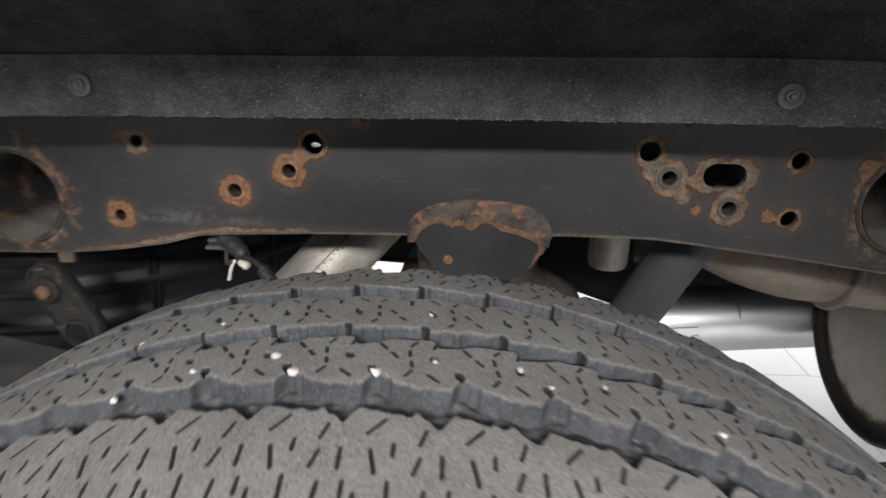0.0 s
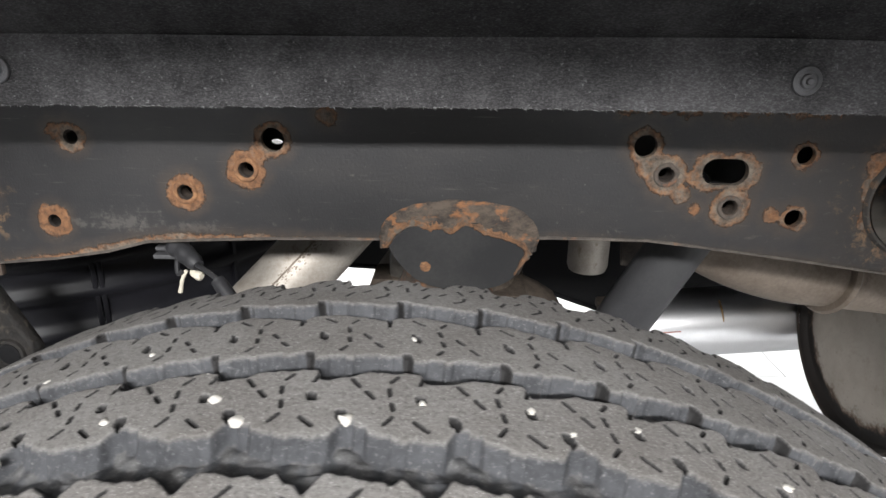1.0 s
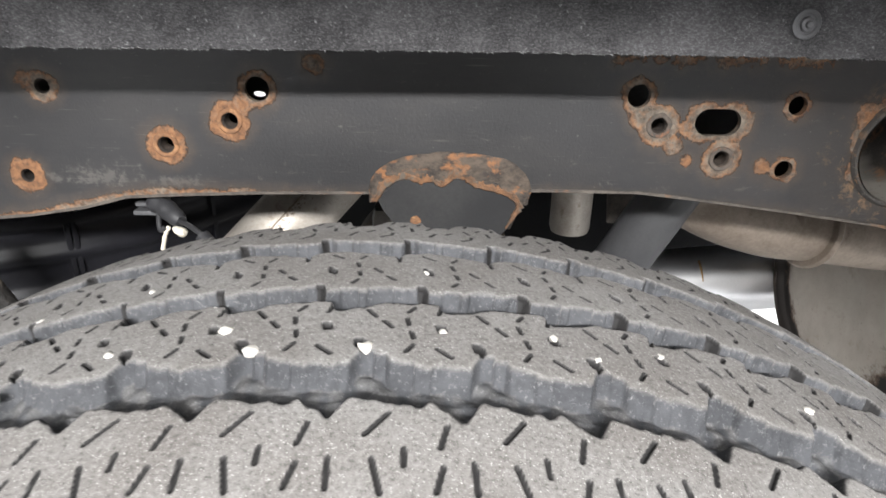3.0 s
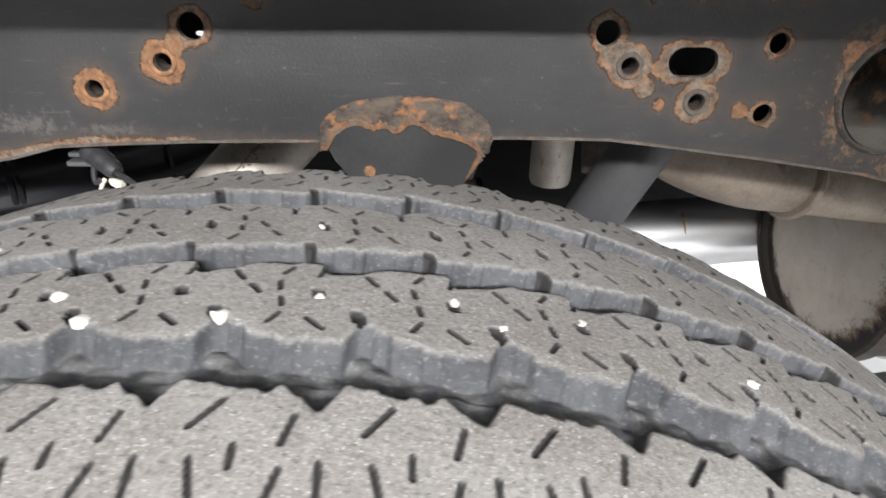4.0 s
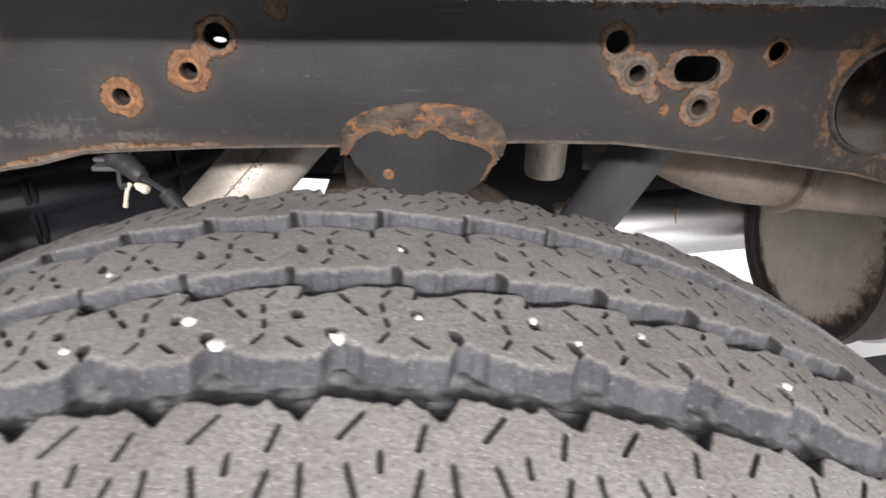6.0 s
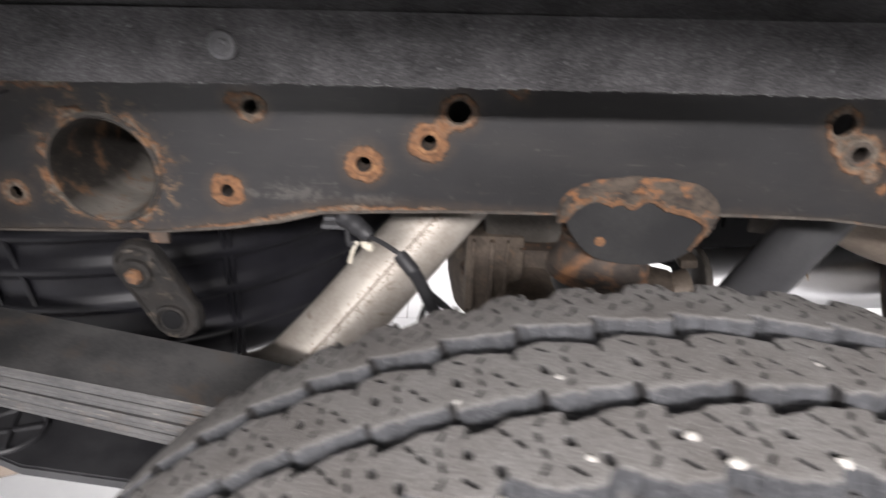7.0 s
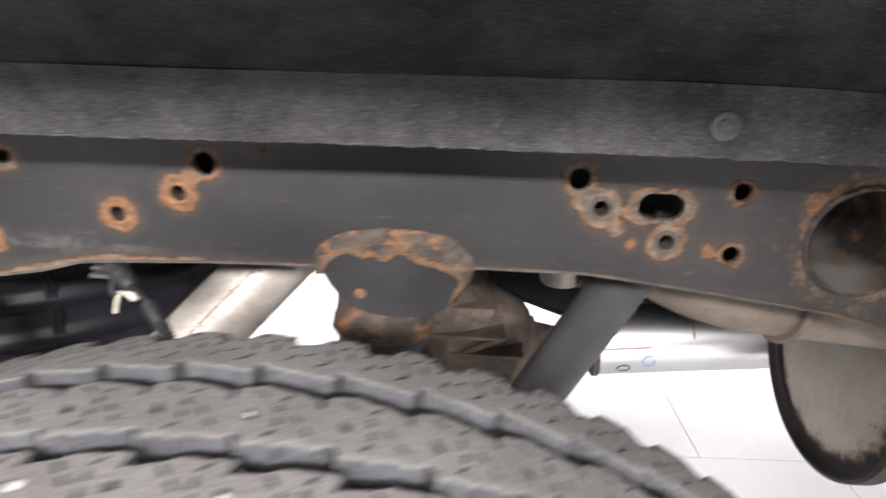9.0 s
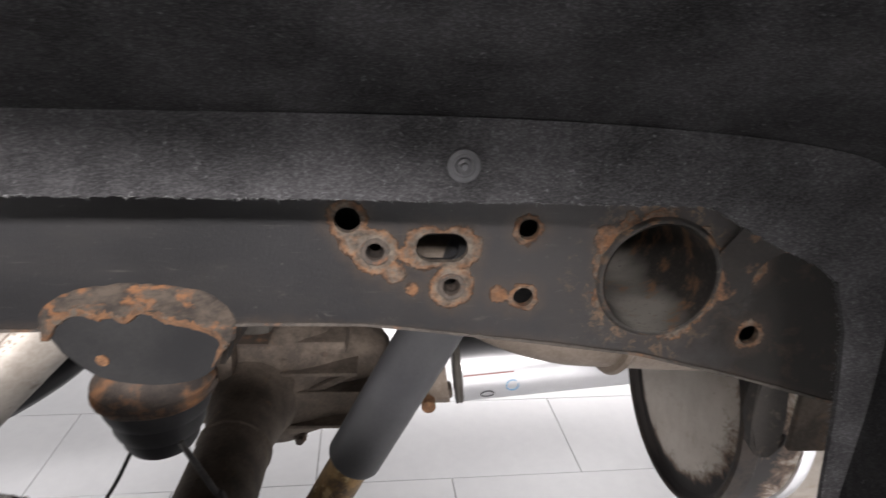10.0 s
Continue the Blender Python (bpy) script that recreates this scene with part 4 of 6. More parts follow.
# edges of the four ribs across the tread (y) along one pitch, in millimetres
EDGES = [
    (lambda a: -0.470 + 0 * a, lambda a: saw(a, 30, ((0, -379), (4.5, -370.5), (23.2, -373.6), (23.6, -373.4), (25.6, -371.2), (31, -376), (34.4, -379)))),
    (lambda a: saw(a, 43.3, ((0, -357), (5.5, -358), (12, -358.8), (19.2, -359), (23.6, -358.6), (26, -353.4), (30, -353), (33.6, -353.4), (34.3, -357))),
     lambda a: saw(a, 24.2, ((0, -330.5), (7.5, -329.2), (13.5, -325.7), (20, -325), (33.2, -324.8), (34.3, -330.5)))),
    (lambda a: saw(a, 19.3, ((0, -317.8), (13, -317), (17, -315.8), (20, -315.6), (32.6, -313.4), (33.6, -317.8), (34.4, -317.8))),
     lambda a: saw(a, 7.9, ((0, -285.5), (2, -282), (11, -279), (21, -281.5), (34.3, -285.5)))),
    (lambda a: saw(a, 10.5, ((0, -262.4), (1.5, -262.2), (4, -265.5), (18, -267.3), (31.5, -268.8), (34.3, -262.4))), lambda a: saw(a, 49.5, ((0, -226), (1.0, -233), (3.5, -236), (9, -235), (14, -231), (16, -225.5), (19, -223.5), (30, -223), (34.3, -224)))),
]
# short sipes: both ends, millimetres along and across the tread
SIPES = [
    [(40, -384, 45.1, -377), (58.5, -387, 60, -380.5), (49.7, -388, 50, -392.5), (42.3, -391, 45.1, -400), (66.5, -391, 67.2, -399), (57.8, -399, 59.3, -392.5), (50, -403, 51, -412),
     (62, -405, 62, -414), (40, -408, 41, -416), (70, -404, 70.5, -410), (55, -418, 55, -428), (45, -420, 45, -430), (64, -419, 64, -429)],
    [(69.5, -330.8, 72.4, -334.5), (75, -337.1, 77.7, -340.4), (81.9, -335.1, 82.6, -338.6), (83.5, -342.4, 84.3, -345.6), (82.2, -331.2, 83.9, -328.4), (82.4, -352.2, 84.3, -349), (91.3, -350.4, 95.6, -354)],
    [(51.2, -285, 55.5, -288.4), (62.1, -289.2, 63.6, -286.4), (61.5, -293.4, 62.5, -297.1), (63.1, -301.8, 63.9, -305.1), (68.5, -299.1, 71, -302.2), (61.9, -311.6, 63.4, -309), (73.6, -305.8, 76.2, -308.7)],
    [(66.9, -259, 70.7, -255.5), (70.7, -255.5, 71.2, -251), (53, -256, 55.4, -250), (44.4, -241, 45.2, -247), (68.2, -240, 70.5, -246), (60, -250, 62.5, -247), (51.5, -243, 53.5, -238.5), (61, -237, 62, -232.5),
     (74, -238, 76, -234), (47, -234, 48, -229.5), (56, -231, 57, -226), (69, -231, 70, -226)],
]
# narrow cuts that run across a rib, and small wells
CUTS = [
    [],
    [(58.3, -326, 57.2, -332), (69.4, -350.5, 70.7, -354.3)],
    [(75.7, -281, 76.8, -291.5), (86.4, -297.5, 89.0, -303.5)],
    [],
]
# some wells are notches, blackened for wall faces turned from the light
WELLS = [
    [],
    [(58.1, -340.0, 1.5, 2.2), (69.1, -348.8, 1.7, 2.4)],
    [(87.8, -300.8, 1.5, 2.4), (76.3, -287, 1.0, 1.6), (51.8, -316.0, 1.5, 3.4)],
    [(79.0, -222, 1.6, 6.0), (44.2, -265.6, 1.5, 3.4)],
]


def near(a, y, a0, y0, a1, y1):
    """Distance in millimetres from a short line that repeats in every pitch."""
    step = PITCH * 1000
    mid = (a0 + a1) / 2
    da = (a - mid + step / 2) % step - step / 2
    dx, dy = a1 - a0, y1 - y0
    px, py = da + dx / 2, y - y0
    f = np.clip((px * dx + py * dy) / (dx * dx + dy * dy), 0, 1)
    return np.hypot(px - f * dx, py - f * dy)


def lumps(a, y, scale, seed):
    """A cheap smooth unevenness between -1 and 1."""
    k = np.random.RandomState(seed)
    out = 0
    for _ in range(5):
        ka, ky, ph = k.normal(0, scale), k.normal(0, scale), k.uniform(0, 6.28)
        out = out + np.sin(a * ka + y * ky + ph)
    return out / 5


def tread_grid(angles, ys, which):
    """Radius, wear and painted recess shade of the tread at each angle (from the top) and y."""
    th, y = np.meshgrid(angles, ys, indexing="ij")
    a, ymm = th * TYRE_R * 1000, y * 1000
    lo, hi = EDGES[which][0](a), EDGES[which][1](a)
    ragged = 0.00022 * lumps(a, ymm, 2.2, which + 3) + 0.0008 * lumps(a, 0 * ymm, 0.6, which + 13)
    # short moulded steps along the walls that face outwards
    flute = np.interp((a + 9.0 * which) % (PITCH * 1000), (0, 7.4, 7.8, 13.5, 13.9, 16.4, 16.8, 25.2, 25.6, 30.0, 30.4, 34.3), (0.0, 0.0, 0.9, 0.9, -0.5, -0.5, 0.5, 0.5, -0.7, -0.7, 0.0, 0.0))
    lo, hi = lo + ragged + 0.001 * flute * (which > 0), hi + ragged - 0.0005 * flute
    deep = (0.0048, 0.0056, 0.0064, 0.0064)[which]
    run_lo, run_hi = ((0.002, 0.0026), (0.0038, 0.0022), (0.0022, 0.0018), (0.0024, 0.0035))[which]
    off_lo, off_hi = lo - y, y - hi
    wall = np.minimum(1 - np.clip(off_lo / run_lo, 0, 1), 1 - np.clip(off_hi / run_hi, 0, 1))
    floor = (deep + 0.004 * (which == 3) * (off_hi > 0)) * (1 - wall)
    floor = floor - 0.0013 * np.clip(1 - wall, 0, 1) * lumps(a, ymm, 0.55, 23) * (wall < 0.98)
    off = np.maximum(off_lo, off_hi)
    h = -floor - 0.0008 * np.clip((off + 0.0018) / 0.0018, 0, 1) ** 2
    on = off < -0.0003
    # black painted into sipes, cuts and wells for the shade inside them
    recess_shade = np.zeros_like(h)
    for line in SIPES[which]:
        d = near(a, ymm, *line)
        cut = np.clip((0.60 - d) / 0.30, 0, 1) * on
        h, recess_shade = np.minimum(h, -0.0009 * cut), np.maximum(recess_shade, np.clip((0.92 - d) / 0.22, 0, 1) * on)
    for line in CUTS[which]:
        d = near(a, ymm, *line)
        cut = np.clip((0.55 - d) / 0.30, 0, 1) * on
        h, recess_shade = np.minimum(h, -0.0018 * cut), np.maximum(recess_shade, np.clip((0.90 - d) / 0.25, 0, 1) * on)
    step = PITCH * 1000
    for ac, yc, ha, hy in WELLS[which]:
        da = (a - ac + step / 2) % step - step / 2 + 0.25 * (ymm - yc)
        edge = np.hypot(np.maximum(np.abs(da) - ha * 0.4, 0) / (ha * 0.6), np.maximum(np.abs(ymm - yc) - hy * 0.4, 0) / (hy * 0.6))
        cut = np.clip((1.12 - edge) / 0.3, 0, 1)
        h, recess_shade = np.minimum(h, -0.0016 * cut), np.maximum(recess_shade, np.clip((1.22 - edge) / 0.22, 0, 1))
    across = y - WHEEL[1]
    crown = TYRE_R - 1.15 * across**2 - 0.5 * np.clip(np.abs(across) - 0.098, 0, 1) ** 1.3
    # tops take the dusty tone, deeper rubber the darker groove tone
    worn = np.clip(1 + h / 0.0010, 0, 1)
    worn = np.maximum(worn, np.clip(0.15 - 0.4 * lumps(a, ymm, 0.5, 60), 0, 0.30) * (wall < 0.05) * (recess_shade < 0.1))
    h = h + 0.00012 * lumps(a, ymm, 0.35, which + 40) + 0.00007 * lumps(a, ymm, 3.0, which + 50)
    return crown + h, worn, recess_shade


def grid_mesh(name, angles, ys, radius, worn, recess_shade, mat, parent, label):
    n, m = radius.shape
    th = np.asarray(angles)[:, None]
    co = np.stack([WHEEL[0] + radius * np.sin(th), np.broadcast_to(np.asarray(ys)[None], radius.shape), WHEEL[2] + radius * np.cos(th)], -1).reshape(-1, 3)
    a = (np.arange(n - 1)[:, None] * m + np.arange(m - 1)[None]).ravel()
    quads = np.stack([a, a + 1, a + m + 1, a + m], -1)
    mesh = bpy.data.meshes.new(name)
    mesh.vertices.add(len(co))
    mesh.vertices.foreach_set("co", co.astype(np.float32).ravel())
    mesh.loops.add(quads.size)
    mesh.loops.foreach_set("vertex_index", quads.astype(np.int32).ravel())
    mesh.polygons.add(len(quads))
    mesh.polygons.foreach_set("loop_start", (np.arange(len(quads)) * 4).astype(np.int32))
    mesh.polygons.foreach_set("use_smooth", np.ones(len(quads), bool))
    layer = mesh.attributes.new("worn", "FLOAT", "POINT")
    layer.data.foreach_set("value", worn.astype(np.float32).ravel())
    layer = mesh.attributes.new("recess_shade", "FLOAT", "POINT")
    layer.data.foreach_set("value", recess_shade.astype(np.float32).ravel())
    mesh.update(calc_edges=True)
    mesh.validate()
    return link_mesh(name, mesh, mat, parent, label)


def build_wheel():
    wheel = thing("wheel", "dusty worn all-terrain tyre with small white stones in its tread", "wheel", at=(0, 0, 0))
    splits = [(-0.448, -0.3675), (-0.3675, -0.3220), (-0.3220, -0.2760), (-0.2760, -0.2195)]
    names = ["outer_shoulder_rib", "outer_centre_rib", "inner_centre_rib", "inner_shoulder_rib"]
    fine = np.linspace(radians(-63), radians(63), 1850)
    coarse = np.linspace(radians(63), radians(297), 320)
    for which, ((lo, hi), name) in enumerate(zip(splits, names)):
        ys = np.linspace(lo, hi, int((hi - lo) / 0.00048))
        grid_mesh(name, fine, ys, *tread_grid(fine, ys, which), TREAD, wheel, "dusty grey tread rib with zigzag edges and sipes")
    ys = np.linspace(-0.448, -0.222, 84)
    back_r = TYRE_R - 1.15 * (ys - WHEEL[1]) ** 2 - 0.004
    rr = np.broadcast_to(back_r[None], (len(coarse), len(ys))).copy()
    for which in range(3):
        mid = splits[which][1]
        rr -= 0.008 * (np.abs(ys - mid) < 0.007)[None]
    grid_mesh("lower_tread", coarse, ys, rr, np.ones_like(rr), np.zeros_like(rr), TREAD, wheel, "")
    for side, name in ((1, "inner_sidewall"), (-1, "outer_sidewall")):
        bm = bmesh.new()
        start = 0.0975 if side > 0 else 0.130
        r0 = TYRE_R - 1.15 * start**2 - 0.5 * max(0.0, start - 0.098) ** 1.3
        prof = [(start - 0.001, r0 - (0.0122 if side > 0 else 0.0005)), (start + 0.008, r0 - (0.022 if side > 0 else 0.010)), (0.138, 0.350 if side > 0 else 0.360), (0.143, 0.320), (0.138, 0.280), (0.122, 0.240), (0.112, 0.224)]
        n = 180
        loops = [[bm.verts.new((WHEEL[0] + r * math.cos(a), WHEEL[1] + side * d, WHEEL[2] + r * math.sin(a))) for a in (2 * math.pi * k / n for k in range(n))] for d, r in prof]
        ring_faces(bm, loops, True, False)
        part(name, bm, BLACK, wheel, angle=60)
    bm = lathe(bmesh.new(), (WHEEL[0], WHEEL[1] - 0.115, WHEEL[2]), (0, 1, 0), [(0, 0.226), (0.004, 0.232), (0.012, 0.222), (0.06, 0.205), (0.17, 0.205), (0.218, 0.222), (0.226, 0.232), (0.230, 0.226), (0.222, 0.198), (0.08, 0.19), (0.06, 0.07), (0.03, 0.06)], 48)
    part("rim", bm, DULL_STEEL, wheel, "dull steel rim")
    return wheel


build_wheel()


# ---- small white stones caught in the tread ----
def on_tread(x, y, sunk=0.0008):
    across = y - WHEEL[1]
    r = TYRE_R - 1.15 * across**2 - 0.5 * max(0.0, abs(across) - 0.098) ** 1.3 - sunk
    return WHEEL[2] + math.sqrt(r * r - (x - WHEEL[0]) ** 2)


def pebble(x, y, size, seed, flat=0.6, sunk=0.0006):
    rnd = random.Random(seed)
    bm = bmesh.new()
    bmesh.ops.create_icosphere(bm, subdivisions=2, radius=1.0)
    stretch = Vector((rnd.uniform(0.85, 1.25), rnd.uniform(0.75, 1.0), flat))
    for v in bm.verts:
        v.co *= 1 + 0.55 * noise.noise(v.co * 1.1 + Vector((seed * 3.1, 0, 0)))
        v.co = Vector((v.co.x * stretch.x, v.co.y * stretch.y, v.co.z * stretch.z)) * size
    ob = part("pebble", bm, PEBBLE, smooth=True, angle=50)
    ob.matrix_world = Matrix.Translation((x, y, on_tread(x, y, sunk))) @ Euler((0, math.asin((x - WHEEL[0]) / TYRE_R), rnd.uniform(0, 3))).to_matrix().to_4x4()
    return tagged(ob, "small white stone stuck in the tyre tread", "pebble", "stones in the tread")


for k, (x, y, size) in enumerate(((-0.075, -0.3405, 0.0042), (-0.064, -0.3515, 0.0034), (-0.032, -0.350, 0.0038), (-0.010, -0.341, 0.0026), (-0.107, -0.348, 0.0030), (-0.112, -0.307, 0.0024),
                                  (-0.016, -0.3005, 0.0022), (0.024, -0.338, 0.0024), (0.104, -0.344, 0.0038), (0.058, -0.337, 0.0023), (0.036, -0.346, 0.0022), (-0.135, -0.360, 0.0026),
                                  (-0.150, -0.313, 0.0024), (-0.048, -0.330, 0.0014), (-0.083, -0.326, 0.0015))):
    pebble(x, y, size * 0.66, k + 1)


# ---- shock absorber ----
def build_shock():
    shock = thing("shock_absorber", "dark grey shock absorber with a flaking gold lower body", "shock absorber")
    top, low = Vector((0.242, 0.123, 0.735)), Vector((0.061, 0.169, 0.354))
    d = (low - top).normalized()
    p = lambda f: top + (low - top) * f
    length = (low - top).length
    bm = lathe(bmesh.new(), top, d, [(-0.03, 0.024), (-0.028, 0.0290), (0.150, 0.0297), (0.152, 0.0292), (0.160, 0.0297), (0.245, 0.0297), (0.249, 0.028), (0.249, 0.022)], 36)
    part("dust_shield", bm, SHOCK, shock)
    bm = lathe(bmesh.new(), top + d * 0.22, d, [(0, 0.0225), (length - 0.27, 0.0225), (length - 0.255, 0.020), (length - 0.22, 0.012)], 32)
    part("damper_body", bm, GOLD, shock, "gold plated tube, flaking and rusty")
    bm = lathe(bmesh.new(), low - Vector((0, 0.03, 0)), (0, 1, 0), [(0, 0.010), (0, 0.020), (0.002, 0.022), (0.058, 0.022), (0.06, 0.020), (0.06, 0.010)], 28)
    part("lower_eye", bm, DARK_RUST, shock)
    bm = lathe(bmesh.new(), top - d * 0.05, d, [(0, 0.012), (0.03, 0.012)], 16)
    part("upper_stud", bm, DARK_RUST, shock)
    return shock


build_shock()


def shock_mount():
    ob = thing("shock_mount", "grey-brown steel shock mount plate under the frame rail", "bracket")
    bm = plate(bmesh.new(), [(0.188, 0.752), (0.182, 0.690), (0.186, 0.650), (0.214, 0.648), (0.226, 0.700), (0.232, 0.752)], [], lambda x, z, d: (x, 0.192 + d, z), 0.007)
    bmesh.ops.bevel(bm, geom=[e for e in bm.edges if e.calc_face_angle(0) > 0.6], offset=0.0015, segments=2, affect="EDGES")
    part("plate", bm, EDGE, ob, angle=30)
    part("flange", box(bmesh.new(), (0.186, 0.090, 0.742), (0.234, 0.200, 0.750), 0.002), EDGE, ob)
    for x in (0.204,):
        part("bolt", lathe(bmesh.new(), (x, 0.192, 0.715), (0, -1, 0), [(0, 0.009), (0.006, 0.009), (0.0075, 0.007), (0.0076, 0.003)], 6), DARK_RUST, ob)


shock_mount()


# ---- exhaust ----
def build_exhaust():
    system = thing("exhaust_system", "dusty stainless exhaust pipe, muffler and tailpipe", "exhaust")
    over = smooth_path([(0.60, 0.205, 0.625), (0.52, 0.185, 0.640), (0.41, 0.160, 0.660), (0.34, 0.150, 0.672), (0.27, 0.150, 0.698), (0.19, 0.150, 0.755), (0.08, 0.160, 0.815), (-0.01, 0.220, 0.810), (-0.102, 0.258, 0.740)], 8)
    part("over_axle_pipe", tube(bmesh.new(), over, 0.038, 36), DULL_STEEL, system, "dusty brown-grey bent pipe")
    down = smooth_path([(-0.098, 0.256, 0.737), (-0.1738, 0.202, 0.660), (-0.233, 0.160, 0.600), (-0.302, 0.112, 0.530), (-0.350, 0.086, 0.490), (-0.410, 0.075, 0.472), (-0.500, 0.070, 0.462)], 8)
    part("down_pipe", tube(bmesh.new(), down, 0.0419, 40), STEEL, system, "pale stainless pipe with a welded seam")
    run = Vector((-0.63, -0.44, -0.64)).normalized()
    out = Vector((0.08, -0.87, 0.49))
    out = (out - run * out.dot(run)).normalized()
    side = run.cross(out)
    seam = [p + out * 0.0418 for p in down[2:30]]
    rnd = random.Random(12)
    bm = bmesh.new()
    for p in down[2:32]:
        for _ in range(14):
            turn = rnd.gauss(-0.07, 0.09)
            q = p + (out * math.cos(turn) + side * math.sin(turn)) * 0.0418 + run * rnd.uniform(-0.008, 0.008)
            r = rnd.uniform(0.0003, 0.0012)
            verts = [bm.verts.new(q + (side * math.cos(a) + run * math.sin(a) * 1.6) * r * rnd.uniform(0.7, 1.2)) for a in (2 * math.pi * k / 6 for k in range(6))]
            tip = bm.verts.new(q + out * 0.0006)
            for k in range(6):
                bm.faces.new((verts[k], verts[(k + 1) % 6], tip))
    tagged(part("weld_spatter", bm, DULL_STEEL, system, "brown weld spatter along the seam"), kind="stuff")
    part("pipe_seam", tube(bmesh.new(), seam, [0.0010 + 0.0003 * noise.noise((k * 0.9, 0, 0)) for k in range(len(seam))], 8), DULL_STEEL, system)
    tail = smooth_path([(-0.480, 0.072, 0.465), (-0.60, 0.062, 0.436), (-0.78, 0.044, 0.387), (-1.10, 0.012, 0.300)], 8)
    part("tailpipe", tube(bmesh.new(), tail, [0.0440] + [0.0515] * (len(tail) - 1), 40), TAIL, system, "tan dusty tailpipe end")
    bead = lathe(bmesh.new(), (0.404, 0.158, 0.661), Vector((1, 0.22, -0.22)), [(-0.006, 0.038), (-0.004, 0.043), (0.0, 0.0455), (0.004, 0.043), (0.006, 0.038)], 36)
    part("pipe_bead", bead, DULL_STEEL, system)
    # muffler: oval can lying along the truck, its end cap towards the axle
    c = Vector((0.577, 0.321, 0.508))
    bm = bmesh.new()
    n = 64
    soot = bm.verts.layers.float.new("soot")
    rows = ((-0.004, 0.15), (-0.007, 0.40), (-0.007, 0.60), (-0.004, 0.75), (0.001, 0.84), (0.004, 0.90), (0.002, 0.945), (-0.004, 0.975), (-0.006, 1.0), (0.016, 1.0), (0.018, 0.985), (0.10, 0.985), (0.30, 0.985), (0.55, 0.985), (0.56, 0.9))
    loops = []
    for d, f in rows:
        loop = []
        for k in range(n):
            a = 2 * math.pi * k / n
            v = bm.verts.new(c + Vector((d, 0.170 * f * math.cos(a), 0.160 * f * math.sin(a))))
            low = 0.5 - 0.5 * math.sin(a)
            v[soot] = (max(0.0, (f - 0.58) / 0.42) ** 1.6 * (0.45 + 0.85 * low) if d < 0.02 else 0.10)
            loop.append(v)
        loops.append(loop)
    ring_faces(bm, loops)
    part("muffler", bm, SOOTY, system, "dusty beige muffler can with burnt edges")
    bm = bmesh.new()
    loops = [[bm.verts.new(c + Vector((d, 0.170 * f * math.cos(a), 0.160 * f * math.sin(a)))) for a in (2 * math.pi * k / n for k in range(n))] for d, f in ((-0.0085, 0.975), (-0.0105, 1.0), (-0.008, 1.03), (0.014, 1.03), (0.018, 1.005))]
    ring_faces(bm, loops, True, False)
    part("muffler_rim", bm, BURNT, system, "burnt black crimped rim")
    band = bmesh.new()
    loops = [[band.verts.new(c + Vector((0.070 + d, (0.170 + e) * math.cos(a), (0.160 + e) * math.sin(a)))) for a in (2 * math.pi * k / 72 for k in range(72))]
             for d, e in ((0, -0.003), (0.0005, 0.001), (0.002, 0.0018), (0.0135, 0.0018), (0.015, 0.001), (0.0155, -0.003))]
    ring_faces(band, loops, True, False)
    part("clamp_band", band, ALU, system, "bright metal clamp band round the muffler")
    return system


build_exhaust()


# ---- leaf spring ----
def build_leaf_spring():
    spring = thing("leaf_spring", "stack of dark weathered steel leaf springs", "leaf spring")
    def top_z(x):
        return along([(-1.0, 0.700), (-0.62, 0.630), (-0.34, 0.578), (-0.20, 0.545), (-0.12, 0.508), (-0.05, 0.466), (0.0, 0.455), (0.10, 0.463), (0.45, 0.528), (0.85, 0.605)], x)
    ends = [(-1.00, 0.85), (-0.92, 0.78), (-0.84, 0.70), (-0.76, 0.62)]
    z0 = 0.0
    for k, (x0, x1) in enumerate(ends):
        thick = 0.0125
        bm = bmesh.new()
        loops = []
        y0, y1 = -0.082 + 0.0008 * (k % 2), 0.0
        for x in np.linspace(x0, x1, 90):
            f = 1 - min(1.0, abs(x + 0.034) / 1.25)
            gap = z0 * (0.05 + 1.18 * f)
            z = top_z(x) - gap
            t2 = thick * (0.35 + 0.86 * f)
            b = 0.0026
            ring = [(y0 + b, z), (y1 - b, z), (y1, z - b), (y1, z - t2 + b), (y1 - b, z - t2), (y0 + b, z - t2), (y0, z - t2 + b), (y0, z - b)]
            loops.append([bm.verts.new((x, yy, zz)) for yy, zz in ring])
        ring_faces(bm, loops)
        leaf = part("leaf", bm, LEAF, spring, angle=30)
        bm = bmesh.new()
        loops = []
        for x in np.linspace(x0 + 0.01, x1 - 0.01, 220):
            f = 1 - min(1.0, abs(x + 0.034) / 1.25)
            z = top_z(x) - z0 * (0.05 + 1.18 * f)
            w = 0.0016 + 0.0011 * noise.noise((x * 55, k * 3.0, 0))
            loops.append([bm.verts.new((x, y0 + dy, z + dz)) for dy, dz in ((-0.0005, -0.0030 - w), (0.0024, 0.0003), (0.004, -0.001), (0.002, -0.004))])
        ring_faces(bm, loops)
        part("worn_edge", bm, SCRAPED, leaf, "scraped bare leaf edge")
        z0 += 0.0165
    return spring


build_leaf_spring()


